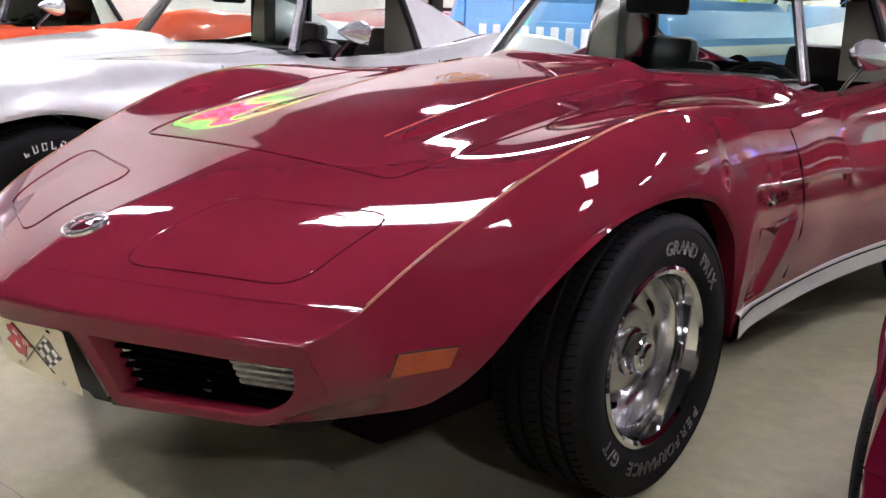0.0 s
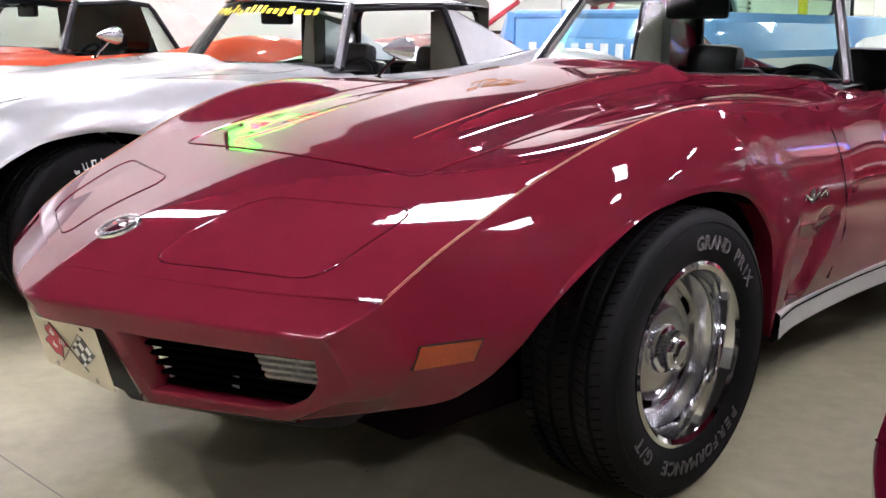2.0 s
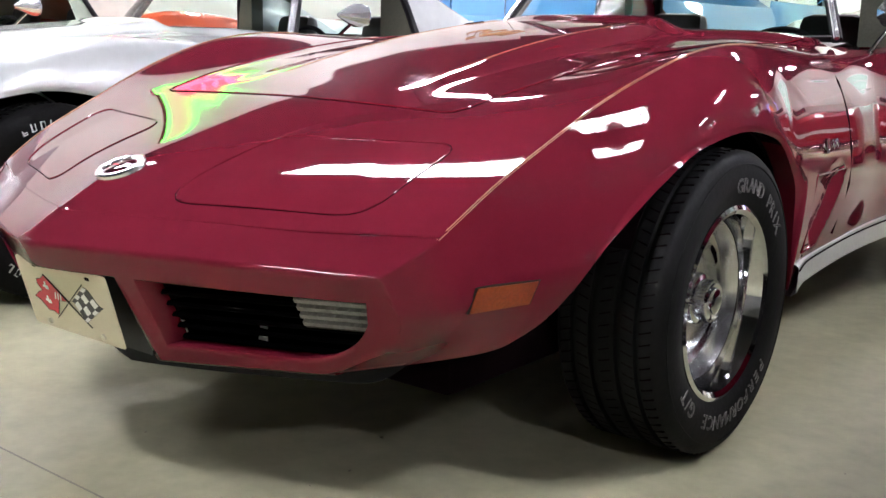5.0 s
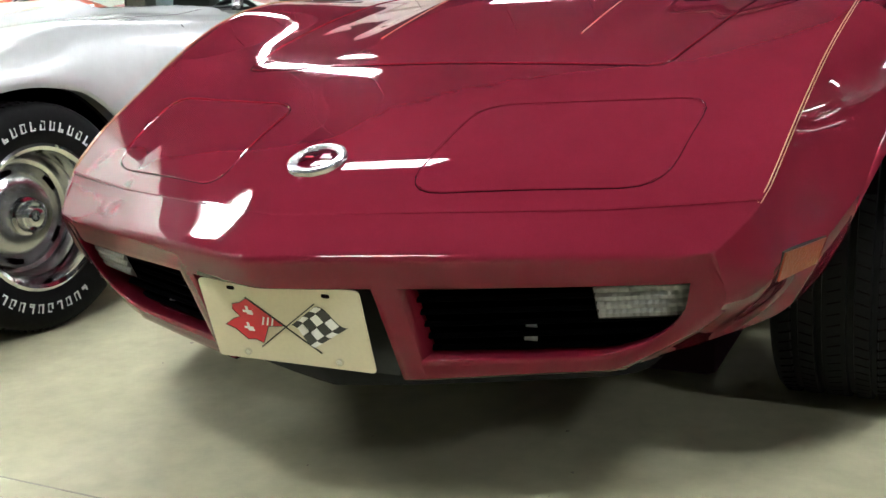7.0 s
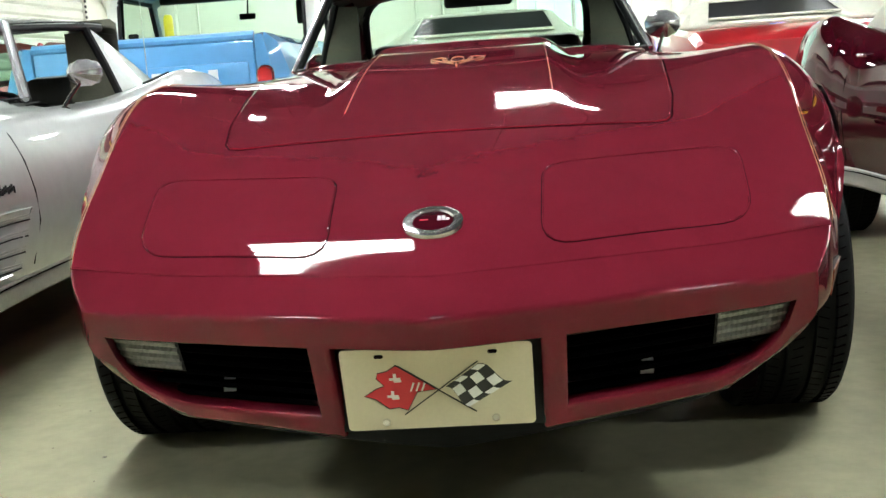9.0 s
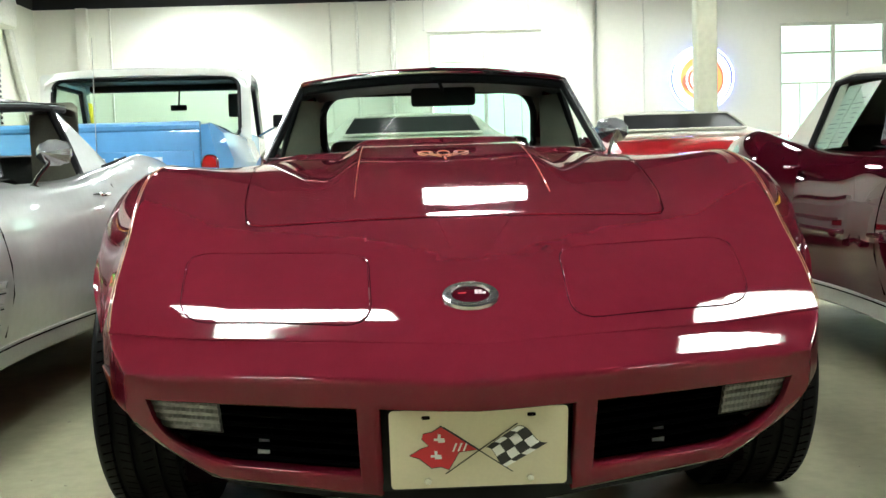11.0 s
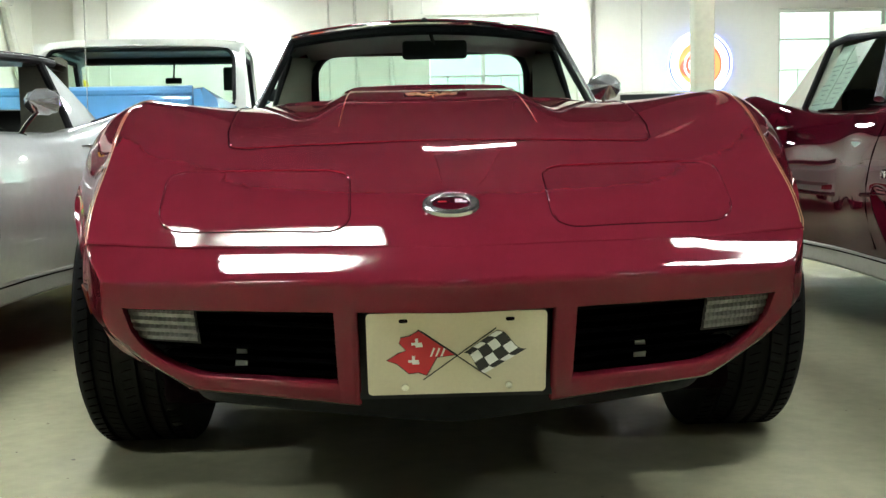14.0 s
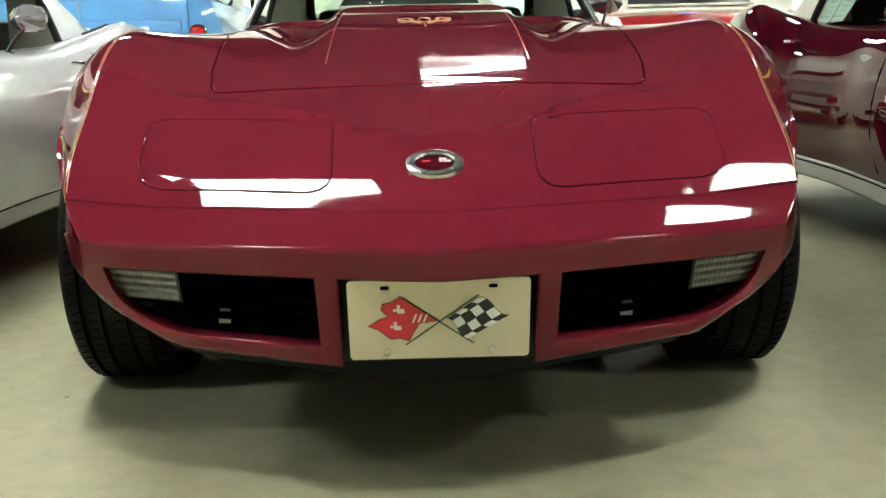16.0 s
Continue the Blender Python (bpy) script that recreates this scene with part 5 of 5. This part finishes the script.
# ---- the cars ----
MAIN = sports_car("burgundy fibreglass sports coupe with gold pinstripes, parked nose out", 0, 0, M["burgundy"], rz=0.6)
SILVER = sports_car("silver chrome-bumper sports coupe with white-lettered tyres, parked beside", -2.345, -0.20, M["silver"], "coupe", "chrome", "bright", rz=-2.7, stripe=False, group="parked sports cars", banner=True, crate=True)
part("antenna", tube([(0.40, 4.05, 0.84), (0.40, 4.06, 1.30), (0.40, 4.07, 1.62)], 0.0022, 6), M["chrome"], SILVER, "thin whip antenna")
SILVER.matrix_basis = SILVER.matrix_basis @ Matrix.Diagonal((1, 1, 0.97, 1))
sports_car("dark maroon sports car with raised white soft top", 2.315, -0.01, M["maroon"], "softtop", "plain", "outline", rz=-1.0, stripe=False, group="parked sports cars", sheets=True)
sports_car("orange sports car with raised white soft top", -4.65, -0.35, M["orange"], "softtop", "chrome", "outline", stripe=False, group="parked sports cars")


def pickup(x, y):
    """A pickup seen from its tailgate: bed with fenders, cab with a large rear window."""
    t = thing("pickup_truck", "light blue pickup truck with white cab, tailgate closed", "truck", x, y, GROUND)
    W = 0.80
    # tailgate and lettering bars
    part("tailgate", box(-0.64, 0.64, 0.0, 0.06, 0.62, 1.16, 0.015), M["blue"], t)
    part("tailgate_panel", box(-0.60, 0.60, -0.012, 0.004, 0.70, 1.02, 0.010), M["blue"], t)
    part("tailgate_roll", tube([(-0.64, 0.02, 1.16), (0.64, 0.02, 1.16)], 0.032, 10), M["blue"], t)
    for k in range(9):
        xx = -0.48 + k * 0.109
        part("letter_bar", box(xx - 0.028, xx + 0.028, -0.020, -0.011, 0.865, 0.985, 0.004), M["flag_white"], t, "white tailgate letter as a plain bar")
    for s in (-1, 1):
        rows = []
        for yy, k in ((0.0, 0.86), (0.05, 0.96), (0.25, 1.0), (1.0, 1.0), (2.0, 1.0)):
            rows.append([(s * 0.645, yy, 1.17), (s * 0.70, yy, 1.18), (s * 0.80 * k, yy, 1.12), (s * 0.86 * k, yy, 0.95), (s * 0.84 * k, yy, 0.88), (s * 0.86 * k, yy, 0.80), (s * 0.82 * k, yy, 0.55)])
        part("bed_side", weld(grid(rows)), M["blue"], t)
        part("bed_end", plate([(s * 0.645, 0.55), (s * 0.645, 1.17), (s * 0.69, 1.17), (s * 0.74, 0.95), (s * 0.72, 0.55)], 0.012, "y", -0.004), M["blue"], t)
        part("side_moulding", weld(grid([[(s * 0.868, yy, 0.905), (s * 0.872, yy, 0.86), (s * 0.864, yy, 0.83)] for yy in (0.2, 2.0)])), M["cream"], t)
        lamp = plate(rounded(s * 0.69 - 0.04, s * 0.69 + 0.04, 0.80, 0.98, 0.035), -0.03, "y", -0.004)
        part("tail_lamp", lamp, M["redlens"], t, "red tail lamp in a chrome ring")
        part("lamp_ring", tube([(a, -0.008, b) for a, b in rounded(s * 0.69 - 0.047, s * 0.69 + 0.047, 0.793, 0.987, 0.04)], 0.007, 6, True), M["chrome"], t)
        # Flat near-black plate standing for the shade in the wheel opening.
        part("arch_shade", plate([(0.95 + 0.38 * math.cos(a), 0.55 + 0.30 * math.sin(a)) for a in np.linspace(0, math.pi, 16)], 0.02, "x", s * 0.85), M["gap"], t)
    part("bed_floor", box(-0.64, 0.64, 0.06, 2.0, 0.62, 0.66), M["blue"], t)
    part("bed_front", box(-0.64, 0.64, 1.96, 2.0, 0.62, 1.17), M["blue"], t)
    part("rear_bumper", box(-0.82, 0.82, -0.14, -0.02, 0.44, 0.58, 0.03), M["cream"], t)
    # Chassis coloured near-black for the shade under the truck.
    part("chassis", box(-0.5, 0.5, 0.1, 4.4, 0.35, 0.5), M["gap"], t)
    # cab
    rows = []
    for yy, zt, k in ((2.06, 1.645, 0.97), (2.10, 1.70, 1.0), (2.4, 1.735, 1.0), (2.9, 1.735, 1.0), (3.25, 1.70, 0.98), (3.32, 1.65, 0.95)):
        half = [(0, zt), (0.48 * k, zt - 0.006), (0.69 * k, zt - 0.025), (0.77 * k, zt - 0.065), (0.785 * k, zt - 0.11)]
        rows.append([(-a, yy, b) for a, b in half[:0:-1]] + [(a, yy, b) for a, b in half])
    part("cab_roof", weld(grid(rows)), M["cream"], t, "white cab roof")
    bm = bmesh.new()
    def wall_pt(a, z):
        return (a, 2.08 - 0.10 * (1.62 - z) / 0.5, z)
    inner = resample(rounded(-0.70, 0.70, 1.14, 1.615, 0.085), 0.05)
    outer = []
    for p in inner:
        c = Vector((0, 1.38))
        d = Vector((p[0], p[1])) - c
        k = min(0.79 / max(abs(d.x), 1e-3), 0.285 / max(d.y, 1e-3) if d.y > 0 else 0.45 / max(-d.y, 1e-3))
        outer.append(c + d * k)
    rows = [[wall_pt(p[0], p[1]) for p in inner], [wall_pt(p[0] * 0.5 + q.x * 0.5, p[1] * 0.5 + q.y * 0.5) for p, q in zip(inner, outer)], [wall_pt(q.x, q.y) for q in outer]]
    part("cab_back", weld(grid(rows, close=True)), M["cream"], t)
    part("window_seal", tube([wall_pt(p[0], p[1]) for p in inner], 0.016, 6, True), M["black"], t)
    part("rear_window", plate([(p[0] * 0.99, (p[1] - 1.385) * 0.99 + 1.385) for p in inner], 0.004, "y", 2.045), M["clearglass"], t).visible_shadow = False
    for s in (-1, 1):
        part("cab_side", box(s * 0.76 - 0.03, s * 0.76 + 0.03, 2.02, 3.5, 0.55, 1.18, 0.02), M["blue"], t)
        part("door_frame", tube([(s * 0.755, 2.10, 1.16), (s * 0.735, 2.14, 1.63), (s * 0.735, 3.2, 1.64), (s * 0.755, 3.5, 1.16)], 0.03, 8), M["cream"], t)
        part("window_edge", tube([(s * 0.748, 2.22, 1.18), (s * 0.73, 2.25, 1.59), (s * 0.73, 3.1, 1.60), (s * 0.748, 3.38, 1.18)], 0.02, 8), M["black"], t)
        part("door_mirror", box(s * 0.93 - 0.045, s * 0.93 + 0.045, 3.2, 3.23, 1.27, 1.38, 0.012), M["black"], t)
        part("mirror_arm", tube([(s * 0.76, 3.25, 1.2), (s * 0.9, 3.22, 1.27)], 0.01, 6), M["chrome"], t)
    part("roof_liner", box(-0.68, 0.68, 2.14, 3.24, 1.662, 1.675, 0.005), M["vinyl"], t)
    part("bench_seat", box(-0.62, 0.62, 2.2, 2.36, 0.7, 1.16, 0.04), M["vinyl"], t)
    part("dashboard", box(-0.7, 0.7, 3.25, 3.45, 0.9, 1.17, 0.03), M["blue"], t)
    part("windscreen_header", box(-0.68, 0.68, 3.22, 3.29, 1.605, 1.665, 0.02), M["vinyl"], t)
    part("mirror", box(0.02, 0.16, 3.1, 3.12, 1.43, 1.48, 0.01), M["black"], t)
    part("mirror_stem", tube([(0.09, 3.12, 1.47), (0.09, 3.2, 1.62)], 0.008, 6), M["black"], t)
    part("sun_visor", box(0.52, 0.68, 3.02, 3.05, 1.36, 1.56, 0.015), M["vinyl"], t)
    part("engine_hood", box(-0.78, 0.78, 3.5, 4.7, 0.6, 1.12, 0.10), M["blue"], t)
    for s in (-1, 1):
        for yy in (0.95, 4.0):
            w = wheel_parts(t, s)
            w.location = (s * 0.72, yy, 0.336)
    return t


pickup(-2.0, 4.50).rotation_euler[2] = radians(4.4)


def convertible_rear(x, y, paint, label):
    """A convertible seen from behind, with a raised white top."""
    c = thing("convertible", label, "car", x, y, GROUND, 0, "cars in the second row")
    rows = []
    for yy, z, w in ((0.0, 0.72, 0.80), (0.02, 0.93, 0.86), (0.12, 1.01, 0.90), (1.0, 1.07, 0.93), (1.3, 1.08, 0.93), (3.2, 1.08, 0.92), (4.6, 1.02, 0.88), (4.75, 0.85, 0.84)):
        half = [(0, z + 0.012), (0.4, z + 0.01), (w - 0.16, z), (w - 0.08, z + 0.02), (w - 0.02, z - 0.02), (w, z - 0.14), (w - 0.02, 0.5), (w - 0.06, 0.26)]
        rows.append([(-a, yy, b) for a, b in half[:0:-1]] + [(a, yy, b) for a, b in half])
    part("body", weld(grid(rows)), paint, c)
    part("tail_panel", box(-0.8, 0.8, -0.012, 0.03, 0.40, 0.66, 0.03), paint, c)
    part("rear_bumper", box(-0.88, 0.88, -0.12, -0.015, 0.40, 0.52, 0.04), M["chrome"], c)
    for s in (-1, 1):
        part("tail_lamp", box(s * 0.62 - 0.14, s * 0.62 + 0.14, -0.03, 0.0, 0.58, 0.68, 0.012), M["redlens"], c)
    rows = []
    for yy, z, w in ((0.98, 1.085, 0.78), (1.10, 1.13, 0.74), (1.55, 1.315, 0.64), (1.75, 1.35, 0.62), (2.3, 1.365, 0.62), (2.75, 1.33, 0.58)):
        half = [(0, z), (w * 0.6, z - 0.008), (w * 0.9, z - 0.035), (w, z - 0.09)]
        if yy < 1.6:
            half += [(w + 0.06, z * 0.4 + 1.08 * 0.6), (w + 0.08, 1.085)]
        else:
            half += [(w + 0.005, z - 0.1), (w + 0.006, z - 0.11)]
        rows.append([(-a, yy, b) for a, b in half[:0:-1]] + [(a, yy, b) for a, b in half])
    part("soft_top", weld(grid(rows)), M["softtop"], c, "white vinyl convertible top, raised")
    w = [[(0.56 * u, 1.115 + 0.385 * v - 0.012, 1.140 + 0.155 * v + 0.014) for u in np.linspace(-1, 1, 9)] for v in (0, 1)]
    w = [[(p[0] * (1.0 - 0.12 * k), p[1], p[2]) for p in r] for k, r in enumerate(w)]
    part("rear_window", grid(w), M["black"], c, "dark rear window")
    part("window_seal", tube([w[0][0], w[0][-1], w[1][-1], w[1][0]], 0.012, 6, True), M["softtop"], c)
    part("top_boot", tube([(-0.82, 1.0, 1.085), (0, 0.93, 1.10), (0.82, 1.0, 1.085)], 0.02, 8), M["softtop"], c)
    for s in (-1, 1):
        for yy in (1.1, 3.9):
            wl = wheel_parts(c, s)
            wl.location = (s * 0.76, yy, 0.336)
    return c


convertible_rear(2.35, 6.9, M["red"], "red convertible with a raised white soft top, parked tail out")
convertible_rear(-0.13, 5.85, M["cream"], "cream-white car with a pale roof, parked behind the burgundy coupe")


def red_hardtop(x, y):
    """A red car parked behind the others, only its hood and cabin in sight."""
    c = thing("hardtop_car", "bright red older hardtop car parked behind the row", "car", x, y, GROUND)
    rows = []
    for yy, z, w in ((0.0, 0.62, 0.78), (0.03, 0.86, 0.84), (0.15, 0.93, 0.88), (0.9, 0.99, 0.90), (1.5, 1.02, 0.90), (3.4, 1.02, 0.89), (4.3, 0.98, 0.86), (4.4, 0.8, 0.82)):
        half = [(0, z + 0.015), (0.4, z + 0.012), (w - 0.15, z), (w - 0.07, z + 0.012), (w - 0.02, z - 0.03), (w, z - 0.16), (w - 0.02, 0.5), (w - 0.06, 0.26)]
        rows.append([(-a, yy, b) for a, b in half[:0:-1]] + [(a, yy, b) for a, b in half])
    part("body", weld(grid(rows)), M["red"], c)
    part("bumper", box(-0.86, 0.86, -0.10, 0.02, 0.42, 0.55, 0.04), M["chrome"], c)
    part("wiper_cowl", box(-0.66, 0.66, 1.38, 1.52, 1.02, 1.045, 0.01), M["black"], c)
    rows = []
    for yy, z, w in ((1.5, 1.03, 0.70), (2.0, 1.36, 0.58), (2.2, 1.40, 0.56), (2.9, 1.40, 0.56), (3.2, 1.34, 0.57), (3.55, 1.03, 0.68)):
        half = [(0, z), (w * 0.7, z - 0.01), (w, z - 0.05)]
        rows.append([(-a, yy, b) for a, b in half[:0:-1]] + [(a, yy, b) for a, b in half])
    part("roof", weld(grid(rows[1:5])), M["cream"], c, "white painted roof")
    part("windscreen", grid(rows[:2]), M["clearglass"], c).visible_shadow = False
    part("rear_window", grid(rows[4:]), M["clearglass"], c).visible_shadow = False
    for s in (-1, 1):
        part("roof_post", tube([(s * 0.70, 1.5, 1.0), (s * 0.575, 2.0, 1.32)], 0.025, 8), M["red"], c)
        part("roof_post", tube([(s * 0.68, 3.55, 1.0), (s * 0.57, 3.2, 1.30)], 0.04, 8), M["red"], c)
        for yy in (0.85, 3.6):
            wl = wheel_parts(c, s)
            wl.location = (s * 0.74, yy, 0.336)
    return c


red_hardtop(-4.35, 5.1)

# a yellow guard post behind the pickup
ob = thing("guard_post", "yellow painted steel guard post on the floor", "post", -3.95, 11.0, GROUND)
part("shaft", lathe([(0.0, 0.055), (1.70, 0.055), (1.74, 0.04), (1.75, 0.0)], 20, "z"), M["yellow"], ob)
part("base_plate", box(-0.11, 0.11, -0.11, 0.11, 0.0, 0.012, 0.003), M["yellow"], ob)
